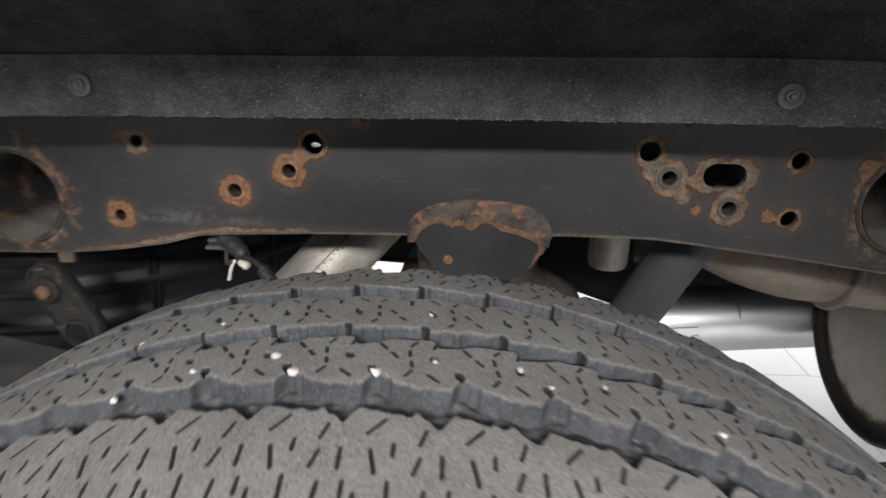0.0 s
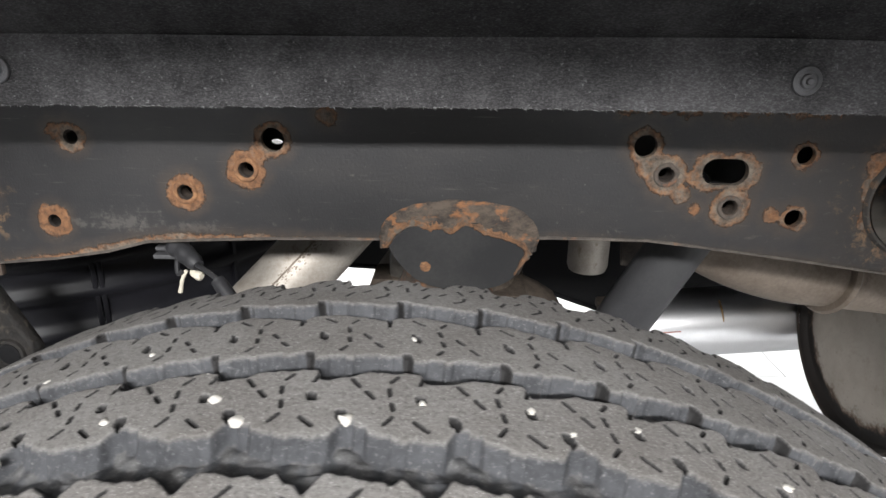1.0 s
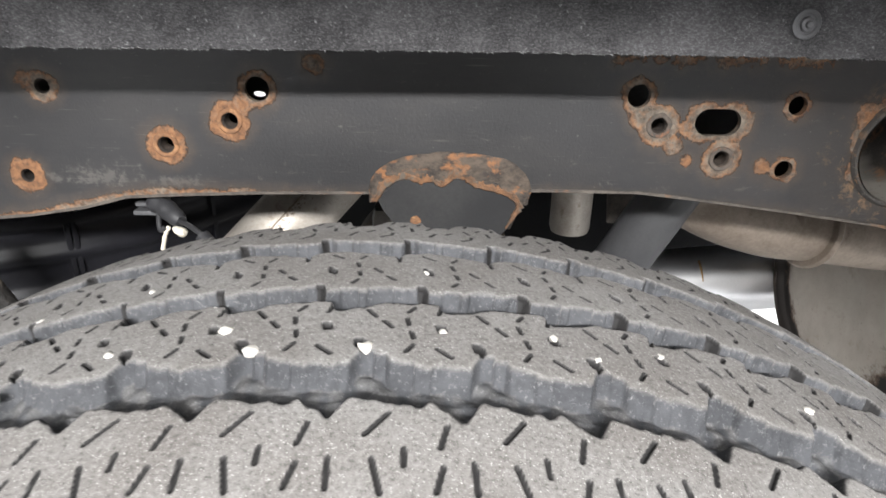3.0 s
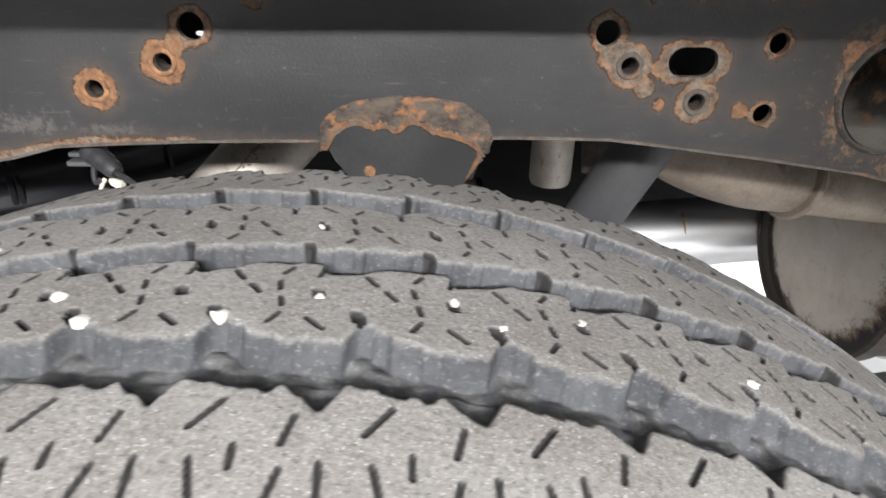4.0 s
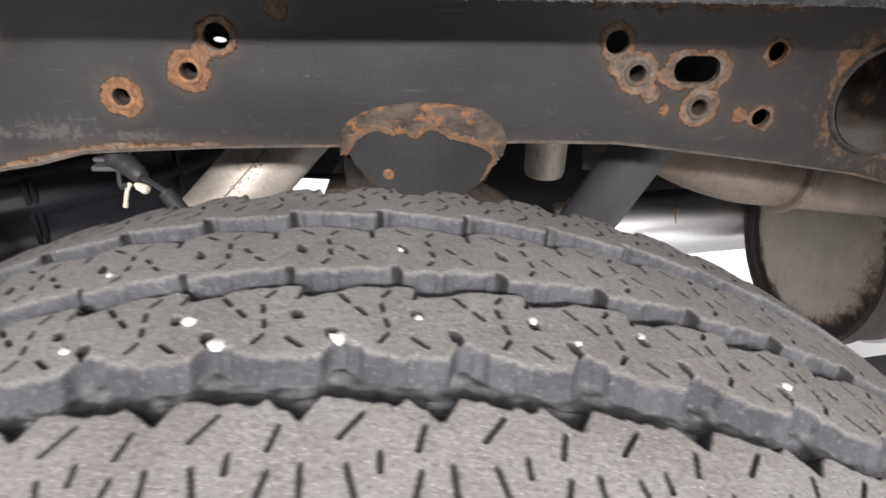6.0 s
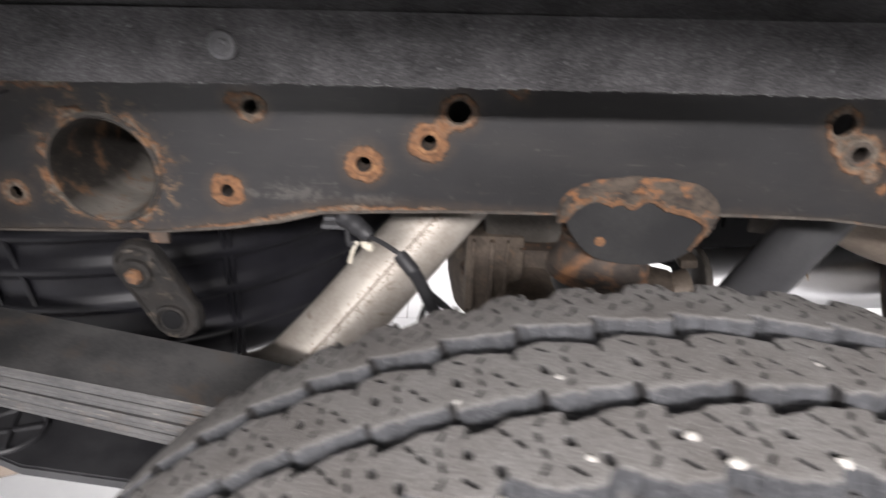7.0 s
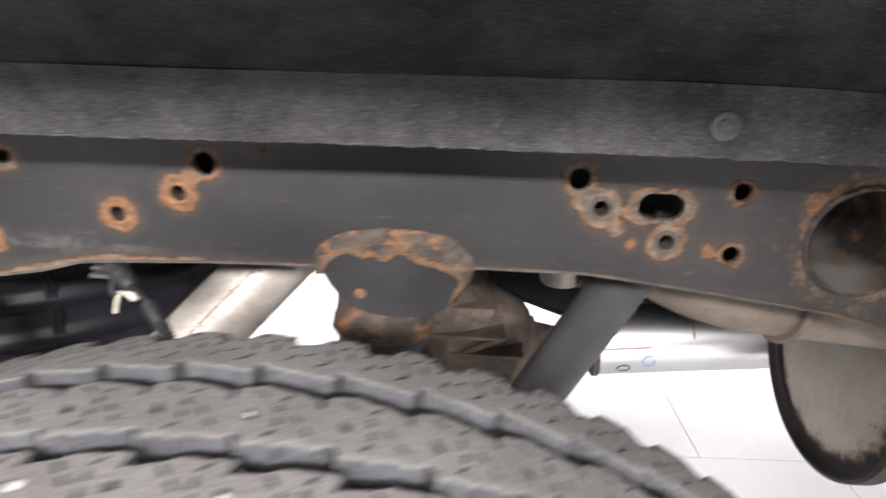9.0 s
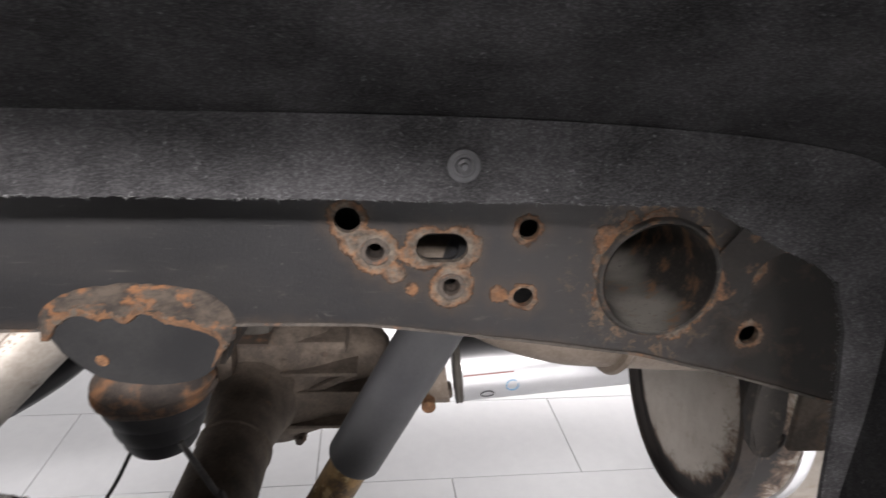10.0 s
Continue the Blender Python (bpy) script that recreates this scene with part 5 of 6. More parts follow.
def build_overload():
    plate_thing = thing("overload_leaf", "flat black overload spring leaf with a round rubber pad", "overload leaf")
    bm = plate(bmesh.new(), [(-0.646, -0.050), (-0.600, -0.071), (-0.546, -0.088), (-0.39, -0.097), (-0.12, -0.097), (-0.12, 0.0), (-0.62, 0.0), (-0.646, -0.02)], [],
               lambda x, y, d: (x, y, 0.497 - 0.050 * (x + 0.55) + d), 0.013)
    bmesh.ops.bevel(bm, geom=[e for e in bm.edges if e.calc_face_angle(0) > 1.0], offset=0.002, segments=2, affect="EDGES")
    part("leaf", bm, BLACK, plate_thing, angle=30)
    for turn in (0.35, 1.92):
        bm = box(bmesh.new(), (-0.028, -0.0025, 0.508), (0.028, 0.0025, 0.5145), 0.0015)
        spoke = part("spoke", bm, BLACK, plate_thing)
        spoke.matrix_local = Matrix.Translation((-0.580, -0.047, 0)) @ Matrix.Rotation(turn, 4, "Z")
    bm = lathe(bmesh.new(), (-0.580, -0.047, 0.509), (0, 0, 1), [(0, 0.0325), (0.004, 0.0330), (0.0058, 0.0320), (0.0062, 0.0305), (0.005, 0.0288), (0.0012, 0.0275), (0.0012, 0.004)], 36)
    part("pad", bm, BLACK, plate_thing, "round black rubber pad")
    return plate_thing


build_overload()


# ---- spare tyre lying flat behind the rail ----
def build_spare():
    spare = thing("spare_tyre", "clean glossy black spare tyre hung flat under the bed", "spare tyre")
    c = Vector((-0.655, 0.487, 0.575))
    prof = [(0.125, 0.24), (0.130, 0.30), (0.124, 0.35), (0.108, 0.386), (0.095, 0.396)]
    for g in (0.080, 0.038, -0.010, -0.062):
        prof += [(g + 0.017, 0.3975), (g + 0.012, 0.3990), (g + 0.007, 0.4022), (g + 0.002, 0.4040), (g - 0.003, 0.4038), (g - 0.007, 0.4015), (g - 0.010, 0.3985), (g - 0.014, 0.3972)]
    prof += [(-0.078, 0.398), (-0.106, 0.394), (-0.120, 0.382), (-0.128, 0.35), (-0.132, 0.30), (-0.125, 0.24)]
    bm = bmesh.new()
    n = 160
    loops = [[bm.verts.new(c + Vector((r * math.cos(a), r * math.sin(a), d))) for a in (2 * math.pi * k / n for k in range(n))] for d, r in prof]
    ring_faces(bm, loops, True, False)
    part("carcass", bm, SPARE, spare, angle=50)
    for deg, tilt in ((-104, 0.0), (-91.5, -0.16), (-86.0, -0.16), (-56, 0.0), (-55.0, 0.0), (-31, 0.0)):
        bm = box(bmesh.new(), (-0.003, -0.403, -0.112), (0.003, -0.396, 0.112), 0.0015)
        ob = part("cross_rib", bm, SPARE, spare)
        ob.matrix_local = Matrix.Translation(c) @ Matrix.Rotation(radians(deg + 90), 4, "Z") @ Matrix.Rotation(tilt, 4, "Y")
    bm = lathe(bmesh.new(), c - Vector((0, 0, 0.1)), (0, 0, 1), [(0, 0.05), (0, 0.24), (0.2, 0.24), (0.2, 0.05)], 48)
    part("rim", bm, SHOCK, spare)
    return spare


build_spare()


# ---- axle, differential and drive shaft ----
def build_axle():
    axle = thing("rear_axle", "dirty brown cast rear axle housing", "axle")
    x, z = -0.034, 0.405
    bm = lathe(bmesh.new(), (x, -0.16, z), (0, 1, 0), [(0, 0.060), (0.02, 0.060), (0.03, 0.048), (0.50, 0.048), (0.56, 0.062), (0.60, 0.075)], 40)
    part("axle_tube", bm, CAST, axle)
    bm = lathe(bmesh.new(), (x + 0.005, 0.56, z + 0.012), (0, 1, 0), [(-0.14, 0.05), (-0.13, 0.085), (-0.11, 0.108), (-0.09, 0.126), (-0.06, 0.140), (-0.03, 0.148), (0.04, 0.148), (0.09, 0.125), (0.13, 0.08), (0.14, 0.05)], 64)
    for v in bm.verts:
        v.co += 0.006 * noise.noise(v.co * 22) * Vector((1, 0.4, 1))
    part("differential_case", bm, CAST, axle, angle=50)
    bm = lathe(bmesh.new(), (x + 0.06, 0.53, z + 0.002), (1, 0, -0.12), [(0, 0.118), (0.03, 0.108), (0.06, 0.096), (0.10, 0.084), (0.128, 0.070), (0.140, 0.058), (0.142, 0.050), (0.150, 0.048), (0.152, 0.040), (0.20, 0.036), (0.201, 0.02)], 48)
    for v in bm.verts:
        v.co += 0.003 * noise.noise(v.co * 35) * Vector((0.3, 1, 1))
    part("pinion_nose", bm, CAST, axle, angle=50)
    part("upper_housing", box(bmesh.new(), (x + 0.020, 0.44, z + 0.066), (x + 0.142, 0.60, z + 0.092), 0.012), CAST, axle)
    for zz, x1, thick in ((0.052, 0.158, 0.006), (0.020, 0.190, 0.005), (-0.040, 0.170, 0.006)):
        part("rib", box(bmesh.new(), (x + 0.01, 0.415, z + zz - thick), (x + x1, 0.50, z + zz), 0.002), CAST, axle)
    for x0, z0, x1, z1 in ((0.05, 0.0, 0.15, 0.044), (0.02, -0.05, 0.05, 0.07), (0.175, -0.04, 0.180, 0.018)):
        a, b = Vector((x + x0, 0.43, z + z0)), Vector((x + x1, 0.43, z + z1))
        part("web", tube(bmesh.new(), [a, a.lerp(b, 0.5) + Vector((0, -0.006, 0)), b], 0.0065, 8), CAST, axle)
    for k in range(7):
        a = radians(-60 + 45 * k)
        bm = lathe(bmesh.new(), (x + 0.005 + 0.118 * math.cos(a), 0.470, z + 0.012 + 0.118 * math.sin(a)), (0, -1, 0), [(0, 0.010), (0.020, 0.010), (0.020, 0.0075), (0.028, 0.007), (0.029, 0.004)], 6)
        part("bolt", bm, DARK_RUST, axle)
    part("carrier_block", box(bmesh.new(), (-0.146, 0.398, 0.400), (-0.052, 0.470, 0.538), 0.010), CAST, axle)
    for xx, wide in ((-0.136, 0.006), (-0.108, 0.008), (-0.082, 0.005)):
        part("rib", box(bmesh.new(), (xx, 0.386, 0.405), (xx + wide, 0.400, 0.532), 0.002), CAST, axle)
    bm = box(bmesh.new(), (-0.118, 0.405, 0.522), (0.006, 0.560, 0.588), 0.018)
    for v in bm.verts:
        v.co += 0.0025 * noise.noise(v.co * 40) * Vector((1, 0.5, 1))
    part("vent_housing", bm, SLEEVE, axle, "dark brown casting on top of the housing")
    part("ledge", box(bmesh.new(), (-0.060, 0.392, 0.514), (0.000, 0.440, 0.519), 0.002), DARK_RUST, axle, "rusty ledge")
    for yy in (0.10, 0.30):
        part("tube_weld", lathe(bmesh.new(), (x, yy, z), (0, 1, 0), [(0, 0.047), (0.003, 0.0505), (0.008, 0.0505), (0.011, 0.047)], 36), CAST, axle)
    return axle


build_axle()


def build_drive_shaft():
    shaft = thing("drive_shaft", "bright aluminium drive shaft with red and blue paint marks", "drive shaft")
    y, z = 0.525, 0.412
    bm = lathe(bmesh.new(), (0.302, y, z), (1, 0, 0.0), [(0, 0.045), (0.001, 0.0600), (0.003, 0.0615), (1.19, 0.0615)], 48)
    part("tube", bm, ALU, shaft)
    bm = lathe(bmesh.new(), (0.300, y, z), (1, 0, 0), [(0, 0.0630), (0.003, 0.0652), (0.006, 0.0630), (0.009, 0.0650), (0.012, 0.0620)], 96)
    for v in bm.verts:
        v.co.x += 0.0018 * noise.noise(v.co * 160)
    part("weld_ring", bm, SLEEVE, shaft, "dull rough weld ring")
    for s in (-1, 1):
        bm = box(bmesh.new(), (0.264, y - 0.018, z + s * 0.047 - 0.009), (0.296, y + 0.018, z + s * 0.047 + 0.009), 0.006)
        part("yoke_ear", bm, CAST, shaft, "dirty cast yoke ear")
    bm = lathe(bmesh.new(), (0.192, y, z - 0.026), (1, 0, 0.06), [(0, 0.024), (0.001, 0.038), (0.004, 0.041), (0.018, 0.041), (0.020, 0.034), (0.060, 0.034), (0.063, 0.040), (0.088, 0.044), (0.096, 0.044)], 40)
    part("coupling", bm, DULL_STEEL, shaft, "dusty coupling")
    bm = lathe(bmesh.new(), (0.252, y - 0.060, z - 0.040), (0, 1, 0), [(0, 0.004), (0, 0.0105), (0.002, 0.012), (0.10, 0.012)], 20)
    part("bearing_cap", bm, RUST, shaft, "rusty bearing cap")
    bm = bmesh.new()
    bmesh.ops.create_cube(bm, size=1)
    for v in bm.verts:
        a = radians(13) + v.co.z * 0.026
        r = 0.0620 + v.co.y * 0.0008
        v.co = Vector((0.355 + v.co.x * 0.085, y - r * math.cos(a), z + r * math.sin(a)))
    part("red_mark", bm, RED, shaft, "thin red paint line")
    bm = bmesh.new()
    tube(bm, [(0.470, y - 0.0617 * math.cos(a), z + 0.0617 * math.sin(a)) for a in np.linspace(1.05, 0.42, 12)], [0.0022, 0.0022, 0.0020, 0.0020, 0.0022, 0.0020, 0.0018, 0.0017, 0.0015, 0.0014, 0.0012, 0.0008], 8)
    part("grease_drip", bm, GOLD, shaft, "brown grease drip")
    bm = bmesh.new()
    tube(bm, [(0.352 + 0.011 * math.cos(a), y - 0.0618 * math.cos(-0.46 + 0.13 * math.sin(a)), z + 0.0618 * math.sin(-0.46 + 0.13 * math.sin(a))) for a in np.linspace(0, 5.9, 20)], 0.0012, 6)
    part("stamped_ring", bm, SHOCK, shaft, "dark stamped ring")
    bm = bmesh.new()
    ring = [Vector((0.394 + 0.010 * math.cos(a), 0, -0.20 + 0.18 * math.sin(a))) for a in np.linspace(0.9, 6.6, 20)]
    tube(bm, [Vector((p.x, y - 0.0618 * math.cos(p.z), z + 0.0618 * math.sin(p.z))) for p in ring], 0.0013, 6)
    part("blue_mark", bm, BLUE, shaft, "blue hand-painted loop")
    # the shaft climbs towards the gearbox
    lean = Matrix.Translation((0.332, 0.541, 0.401)) @ Matrix.Rotation(-math.atan(0.108), 4, "Y") @ Matrix.Translation((-0.35, -y, -z))
    for ob in shaft.children:
        ob.data.transform(lean)
    return shaft


build_drive_shaft()


# ---- black stand-in sheet and pale canister beyond the axle ----
def build_far_side():
    # added sheet for an unidentified dark area, outline fitted to the camera's view
    panel = thing("dark_gap_sheet", "flat black sheet standing in for the dark area beyond the axle", "panel")
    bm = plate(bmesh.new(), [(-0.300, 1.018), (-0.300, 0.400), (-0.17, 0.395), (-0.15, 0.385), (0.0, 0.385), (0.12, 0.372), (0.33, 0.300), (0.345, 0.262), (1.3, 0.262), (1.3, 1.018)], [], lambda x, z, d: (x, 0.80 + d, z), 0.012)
    part("sheet", bm, FLAT_BLACK, panel, smooth=False)
    # the rolled lip and the ribs are invented detail
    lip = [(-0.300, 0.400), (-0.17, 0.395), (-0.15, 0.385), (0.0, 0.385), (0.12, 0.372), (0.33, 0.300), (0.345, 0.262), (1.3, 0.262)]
    part("edge_lip", tube(bmesh.new(), [(x, 0.802, z) for x, z in lip], 0.006, 10), FLAT_BLACK, panel, "rolled black lower edge")
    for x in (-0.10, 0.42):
        part("rib", box(bmesh.new(), (x, 0.792, 0.40), (x + 0.02, 0.800, 1.01), 0.003), FLAT_BLACK, panel)
    can = thing("canister", "pale metal canister hung from the bed floor", "canister")
    bm = lathe(bmesh.new(), (0.222, 0.56, 1.018), (0, 0, -1), [(0, 0.03), (0.3, 0.03), (0.302, 0.036), (0.508, 0.036), (0.517, 0.033), (0.519, 0.01)], 32)
    part("can", bm, STEEL, can)


build_far_side()


# ---- rubber exhaust hanger, hose and clip ----
def build_hanger():
    hanger = thing("exhaust_hanger", "dirty black rubber exhaust hanger with a rusty bolt", "exhaust hanger")
    a, b = Vector((-0.4465, 0.004, 0.6740)), Vector((-0.4205, 0.004, 0.6220))
    d = (b - a).normalized()
    side = Vector((-d.z, 0, d.x))
    bm = bmesh.new()
    loops = []
    for y, scale in ((0.010, 0.95), (0.008, 1.0), (0.002, 1.0), (-0.002, 0.96), (-0.004, 0.90), (-0.004, 0.82), (-0.0015, 0.76), (-0.001, 0.60)):
        loop = []
        for k in range(48):
            ang = 2 * math.pi * k / 48
            base = b if math.cos(ang) > 0 else a
            p = base + (d * math.cos(ang) + side * math.sin(ang)) * (0.0245 * scale + 0.0014 * noise.noise((k * 0.6, y * 400, 0)))
            loop.append(bm.verts.new((p.x, y, p.z)))
        loops.append(loop)
    ring_faces(bm, loops)
    part("body", bm, GRIMY, hanger, angle=50)
    bolt = Vector((-0.4495, 0, 0.6665))
    part("boss", lathe(bmesh.new(), (bolt.x, 0.0, bolt.z), (0, -1, 0), [(0, 0.0155), (0.0045, 0.0145), (0.006, 0.011), (0.0055, 0.009)], 28), GRIMY, hanger)
    bm = lathe(bmesh.new(), (bolt.x, 0.0, bolt.z), (0, -1, 0), [(0, 0.0085), (0.0085, 0.0082), (0.0105, 0.0062), (0.0095, 0.0030)], 6)
    part("pin", bm, CREEP, hanger, "rusty bolt end")
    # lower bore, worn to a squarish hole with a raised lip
    bm = bmesh.new()
    loops = []
    for y, r in ((0.0, 0.0165), (-0.0040, 0.0155), (-0.0044, 0.0128), (0.0015, 0.0105), (0.006, 0.0100)):
        loops.append([bm.verts.new((b.x - 0.004 + r * math.copysign(abs(math.cos(q)) ** 0.85, math.cos(q)), y, b.z - 0.004 + r * math.copysign(abs(math.sin(q)) ** 0.85, math.sin(q)))) for q in (2 * math.pi * k / 32 + 0.4 for k in range(32))])
    ring_faces(bm, loops)
    part("bore", bm, GRIMY, hanger)
    # black plug added in place of the shade inside the bore
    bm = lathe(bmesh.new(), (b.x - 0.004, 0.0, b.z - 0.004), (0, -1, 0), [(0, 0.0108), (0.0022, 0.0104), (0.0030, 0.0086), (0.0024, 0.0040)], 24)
    part("bore_dark_plug", bm, FLAT_BLACK, hanger, "black plug standing in for the dark of the lower bore")
    for k, (x, z, w, tall) in enumerate(((-0.4550, 0.6900, 0.0060, 0.0024), (-0.4330, 0.6850, 0.0030, 0.0050), (-0.4240, 0.6020, 0.0070, 0.0030))):
        bm = bmesh.new()
        bmesh.ops.create_icosphere(bm, subdivisions=3, radius=1.0)
        for v in bm.verts:
            v.co *= 1 + 0.5 * noise.noise(v.co * 2.1 + Vector((k * 5.0, 0, 0)))
            v.co = Vector((x + v.co.x * w, -0.0015 + v.co.y * 0.0022, z + v.co.z * tall))
        part("caked_mud", bm, HANGER, hanger, "dried mud")
    part("tab", box(bmesh.new(), (-0.4335, 0.004, 0.696), (-0.4165, 0.010, 0.716), 0.002), DARK_RUST, hanger, "rusty welded tab")
    return hanger


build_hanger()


def build_hose():
    hose = thing("brake_sensor_cable", "black sheathed sensor cable clipped under the frame rail", "cable")
    part("bracket", box(bmesh.new(), (-0.278, 0.010, 0.7145), (-0.258, 0.030, 0.7185), 0.001), PLASTIC, hose, "grey plastic bracket")
    part("bracket", box(bmesh.new(), (-0.275, 0.010, 0.7225), (-0.256, 0.030, 0.7260), 0.001), PLASTIC, hose, "grey plastic bracket")
    part("bracket", box(bmesh.new(), (-0.262, 0.008, 0.7150), (-0.252, 0.030, 0.7400), 0.0015), PLASTIC, hose, "grey plastic bracket")
    part("connector", tube(bmesh.new(), smooth_path([(-0.262, 0.016, 0.727), (-0.252, 0.010, 0.7245), (-0.241, 0.003, 0.7190), (-0.231, -0.004, 0.7150)], 4), [0.006, 0.0090, 0.0096, 0.0094, 0.0082, 0.0080, 0.0088, 0.0086, 0.0078, 0.0078, 0.0076, 0.0066, 0.0050], 20), BLACK, hose)
    part("strap", tube(bmesh.new(), smooth_path([(-0.254, 0.010, 0.722), (-0.2525, 0.001, 0.7135), (-0.250, -0.004, 0.7065), (-0.246, -0.003, 0.709)], 4), 0.0022, 8), BLACK, hose)
    part("cable", tube(bmesh.new(), smooth_path([(-0.233, -0.004, 0.7160), (-0.217, -0.020, 0.7165), (-0.199, -0.0340, 0.7120)], 6), 0.0022, 12), BLACK, hose)
    sleeve = smooth_path([(-0.2030, -0.0330, 0.7140), (-0.1875, -0.0440, 0.6995), (-0.1755, -0.0520, 0.6795), (-0.1680, -0.0560, 0.6620), (-0.1640, -0.0570, 0.6400), (-0.158, -0.055, 0.560), (-0.12, -0.045, 0.46)], 16)
    radii = [0.0058 + 0.0004 * (k > 2) if k < 14 else 0.0050 + 0.0012 * (k % 2) for k in range(len(sleeve))]
    part("sheath", tube(bmesh.new(), sleeve, radii, 16), BLACK, hose, "ribbed black sheath")
    spur = smooth_path([(-0.178, -0.048, 0.688), (-0.162, -0.040, 0.668), (-0.146, -0.034, 0.648), (-0.128, -0.030, 0.630)], 8)
    part("spur", tube(bmesh.new(), spur, 0.0030, 10), BLACK, hose, "thin black branch cable")
    part("clip_tail", tube(bmesh.new(), smooth_path([(-0.2435, -0.001, 0.7090), (-0.247, -0.003, 0.7020), (-0.2510, -0.003, 0.6885)], 4), [0.0016, 0.0020, 0.0014, 0.0019, 0.0015, 0.0020, 0.0016, 0.0019, 0.0021], 8), TAPE, hose, "cream plastic clip tail")
    bm = bmesh.new()
    bmesh.ops.create_icosphere(bm, subdivisions=3, radius=1.0)
    for v in bm.verts:
        v.co = v.co * (1 + 0.35 * noise.noise(v.co * 1.7))
        v.co = Vector((-0.2345 + v.co.x * 0.0062, 0.000 + v.co.y * 0.005, 0.7045 + v.co.z * 0.0040 - v.co.x * 0.0022))
    part("clip_lug", bm, TAPE, hose, "cream plastic lug")
    part("hook", tube(bmesh.new(), smooth_path([(-0.181, -0.030, 0.664), (-0.1855, -0.030, 0.648), (-0.185, -0.030, 0.634), (-0.180, -0.030, 0.618)], 5), 0.0022, 8), PLASTIC, hose, "grey plastic hook")
    bm = bmesh.new()
    bmesh.ops.create_icosphere(bm, subdivisions=3, radius=1.0)
    for v in bm.verts:
        v.co = Vector((-0.1745 + v.co.x * 0.0056 + v.co.z * 0.002, -0.030 + v.co.y * 0.005, 0.6440 + v.co.z * 0.0150))
    part("grommet", bm, TAPE, hose, "pale plastic grommet")
    return hose


build_hose()


# ---- hangers in front of the muffler, spring clamp, thin lines ----
def bracket(name, label, category, lo, hi, mat, bevel=0.003):
    ob = part(name, box(bmesh.new(), lo, hi, bevel), mat)
    return tagged(ob, label, category)


def hanger_bracket():
    ob = thing("exhaust_hanger", "dark dusty rubber exhaust hanger under the frame rail", "exhaust hanger")
    bm = plate(bmesh.new(), [(0.477, 0.716), (0.480, 0.650), (0.484, 0.624), (0.492, 0.613), (0.504, 0.612), (0.510, 0.620), (0.506, 0.650), (0.503, 0.716)], [], lambda x, z, d: (x, 0.012 + d, z), 0.016)
    bmesh.ops.bevel(bm, geom=[e for e in bm.edges if e.calc_face_angle(0) > 0.6], offset=0.003, segments=2, affect="EDGES")
    part("rubber_strap", bm, HANGER, ob, angle=40)
    part("hook", tube(bmesh.new(), [(0.502, 0.020, 0.620), (0.510, 0.020, 0.617), (0.517, 0.022, 0.622), (0.518, 0.024, 0.629)], 0.0032, 8), BURNT, ob, "rusty bent hook")


hanger_bracket()


def shackle():
    ob = thing("spring_shackle", "dark grimy spring shackle under the frame rail with a frayed wire", "spring shackle")
    bm = plate(bmesh.new(), [(-0.685, 0.700), (-0.685, 0.668), (-0.667, 0.652), (-0.645, 0.650), (-0.633, 0.664), (-0.637, 0.690), (-0.645, 0.702)], [], lambda x, z, d: (x, 0.020 + d, z), 0.018)
    bmesh.ops.bevel(bm, geom=[e for e in bm.edges if e.calc_face_angle(0) > 0.8], offset=0.003, segments=2, affect="EDGES")
    part("plate", bm, GRIMY, ob, angle=40)
    part("eye", lathe(bmesh.new(), (-0.657, 0.020, 0.690), (0, -1, 0), [(0, 0.020), (0.006, 0.019), (0.009, 0.014), (0.010, 0.006)], 28), GRIMY, ob)
    part("wire", tube(bmesh.new(), smooth_path([(-0.651, 0.012, 0.664), (-0.643, 0.006, 0.656), (-0.635, 0.004, 0.657), (-0.629, 0.002, 0.648), (-0.631, 0.002, 0.636)], 5), 0.0022, 8), BLACK, ob, "frayed black wire")


shackle()
bracket("spring_hanger", "dark weathered spring hanger under the frame rail", "bracket", (0.532, 0.030, 0.605), (0.600, 0.038, 0.700), CAST)
bracket("rail_tab", "rusty steel tab welded on the frame rail", "tab", (-0.648, -0.016, 0.748), (-0.628, -0.001, 0.784), DARK_RUST)
bracket("spring_clamp", "rusty clamp round the leaf spring stack", "clamp", (-0.690, -0.094, 0.585), (-0.652, -0.083, 0.655), DARK_RUST)


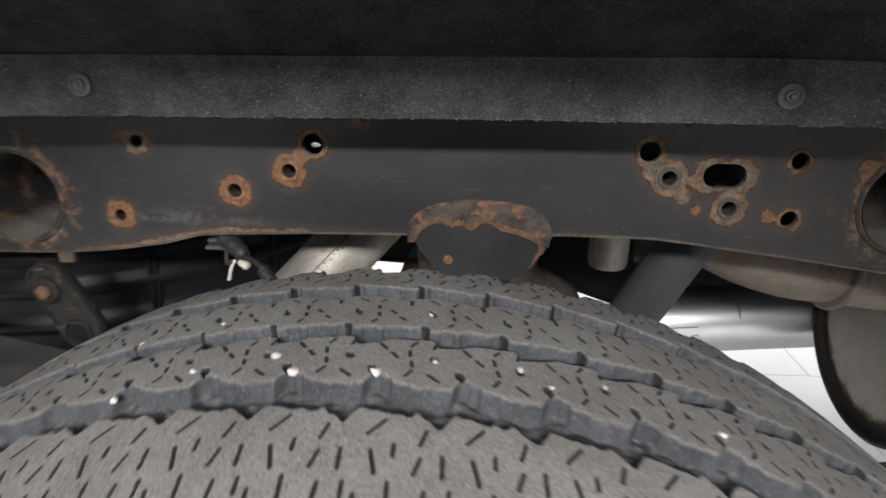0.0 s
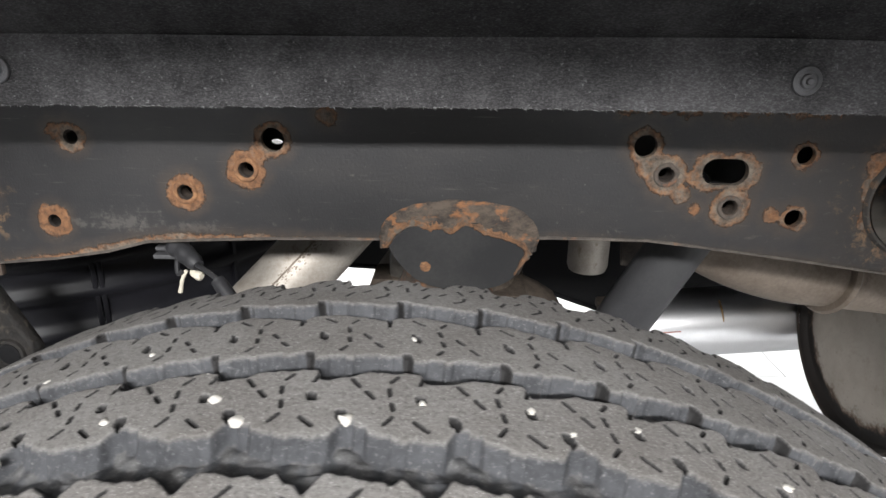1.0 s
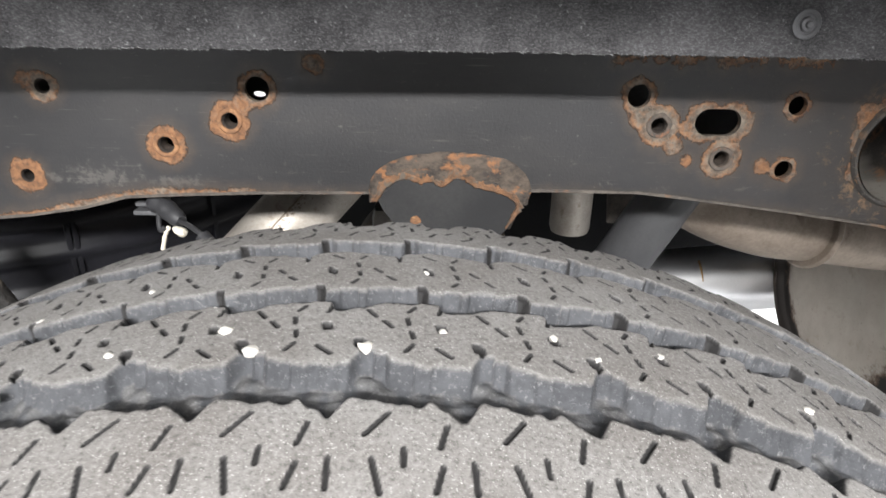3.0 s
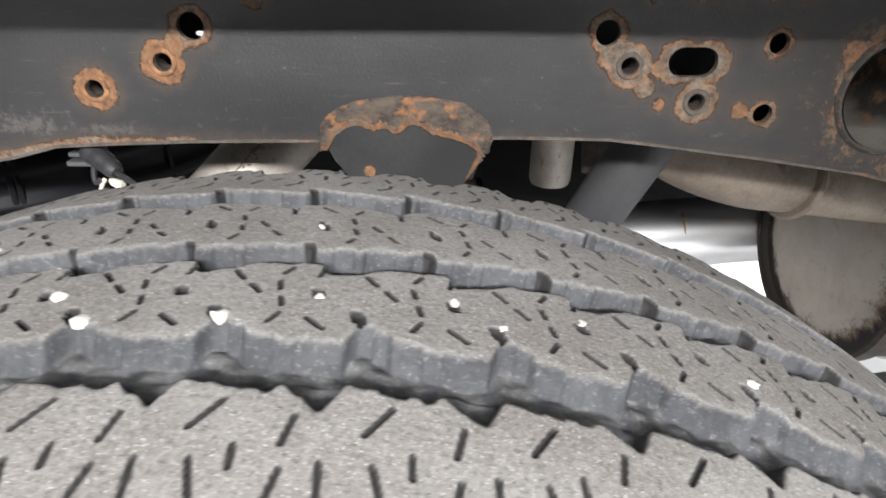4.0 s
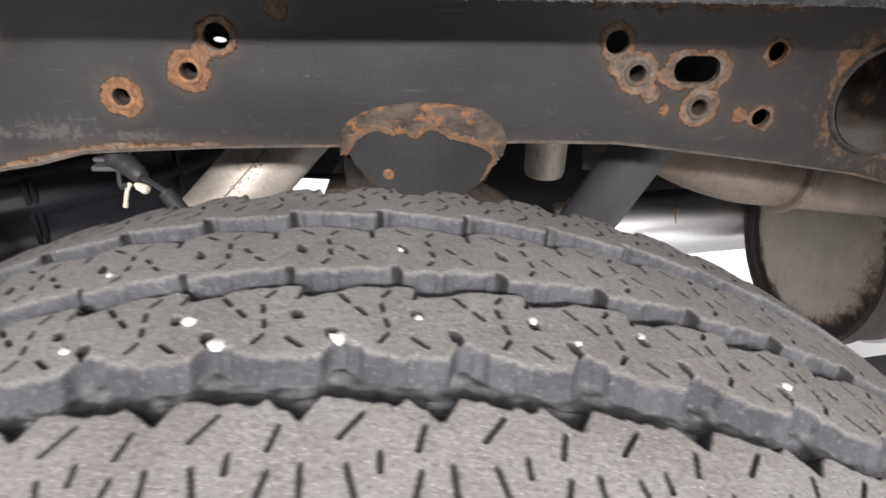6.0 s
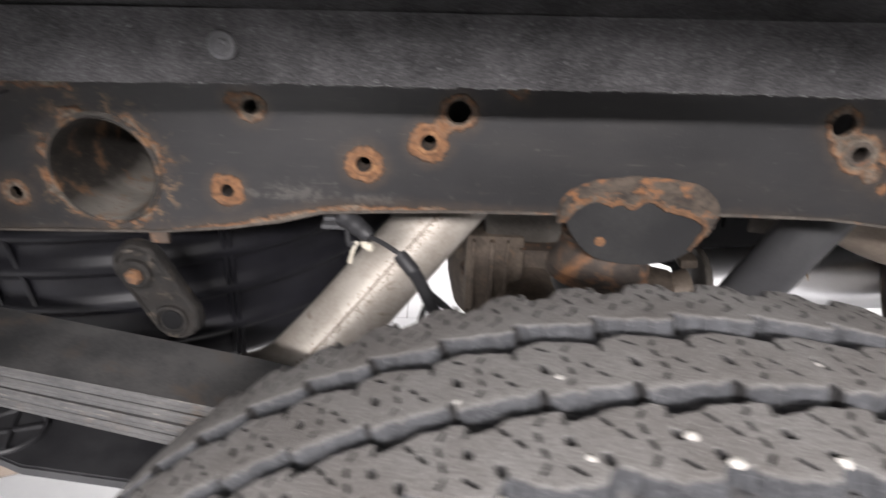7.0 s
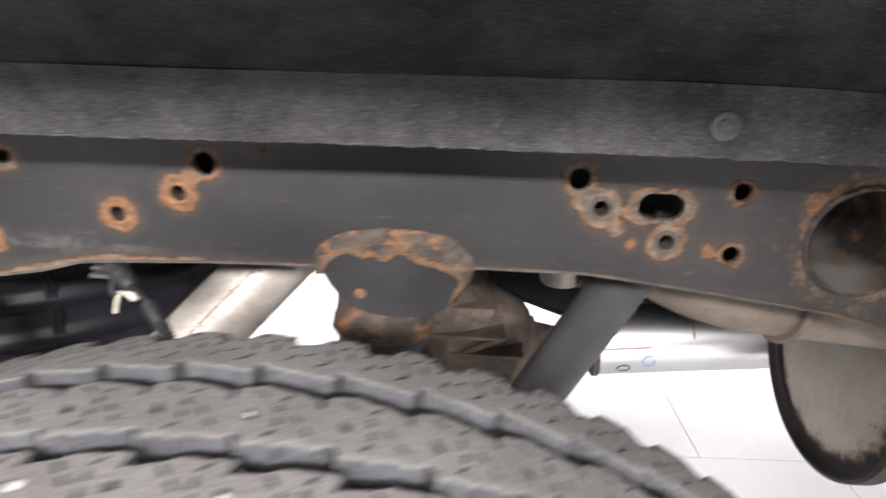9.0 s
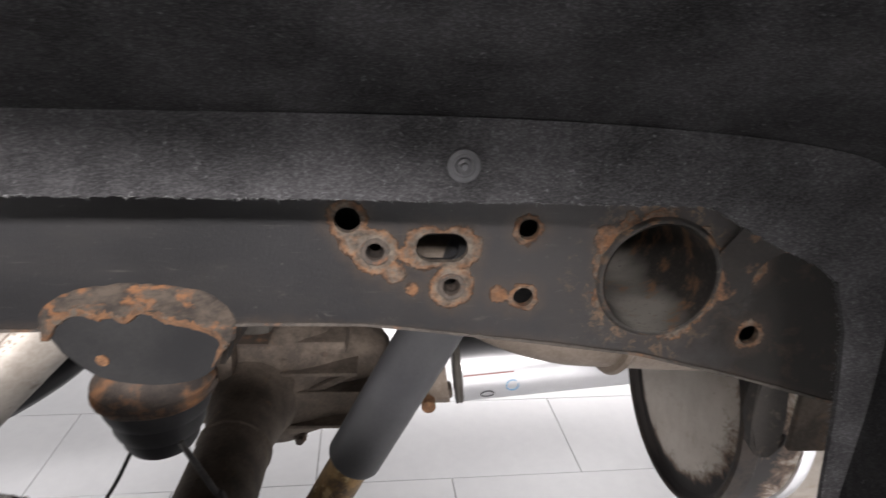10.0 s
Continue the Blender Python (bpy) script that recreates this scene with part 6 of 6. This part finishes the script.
def line(name, label, points, radius, mat):
    ob = part(name, tube(bmesh.new(), smooth_path(points, 8), radius, 10), mat)
    return tagged(ob, label, "line")


LINE = surface("grey_line_coating", (0.11, 0.105, 0.10), (0.06, 0.056, 0.052), None, 60, 400, (0.5, 0.7))
line("vent_line", "thin black vent line beside the axle", [(-0.0393, 0.045, 0.6121), (-0.0447, 0.045, 0.6027), (-0.0616, 0.045, 0.5707), (-0.0885, 0.045, 0.5271), (-0.115, 0.045, 0.47)], 0.0017, BLACK)
line("brake_line", "thin grey brake line along the axle", [(0.0078, 0.020, 0.6327), (0.0121, 0.020, 0.6220), (0.0214, 0.020, 0.6025), (0.0315, 0.020, 0.5813), (0.0381, 0.020, 0.5712), (0.052, 0.020, 0.47)], 0.0026, LINE)


# ---- floor tiles, laid in running bond ----
def build_tiles():
    w, d, gap = 0.600, 0.300, 0.0025
    bm = bmesh.new()
    box(bm, (-w / 2 + gap / 2, -d / 2 + gap / 2, -0.004), (w / 2 - gap / 2, d / 2 - gap / 2, 0.0))
    mesh = bpy.data.meshes.new("tile")
    bm.to_mesh(mesh)
    bm.free()
    mesh.materials.append(TILE)
    turn = Matrix.Translation((0.614, 0.74, 0)) @ Matrix.Rotation(radians(2.5), 4, "Z")
    verts, quads = [], []
    for row in range(-27, 19):
        for col in range(-13, 13):
            m = turn @ Matrix.Translation(((col + 0.5) * w + (0.3 if row % 2 else 0.0), (row + 0.5) * d, 0))
            if -4 <= row < 14 and -5 <= col < 8:
                ob = new("tile", mesh)
                ob.parent = FLOOR
                ob.matrix_world = m
                continue
            corners = [m @ v.co for v in mesh.vertices]
            if all(-6.99 < c.x < 7.99 and -6.99 < c.y < 6.19 for c in corners):
                quads += [[len(verts) + k for k in p.vertices] for p in mesh.polygons]
                verts += corners
    rest = bpy.data.meshes.new("outer_tiles")
    rest.from_pydata(verts, [], quads)
    ob = link_mesh("outer_tiles", rest, TILE, FLOOR)
    tagged(ob, "white floor tiles out to the walls", kind="stuff")


build_tiles()
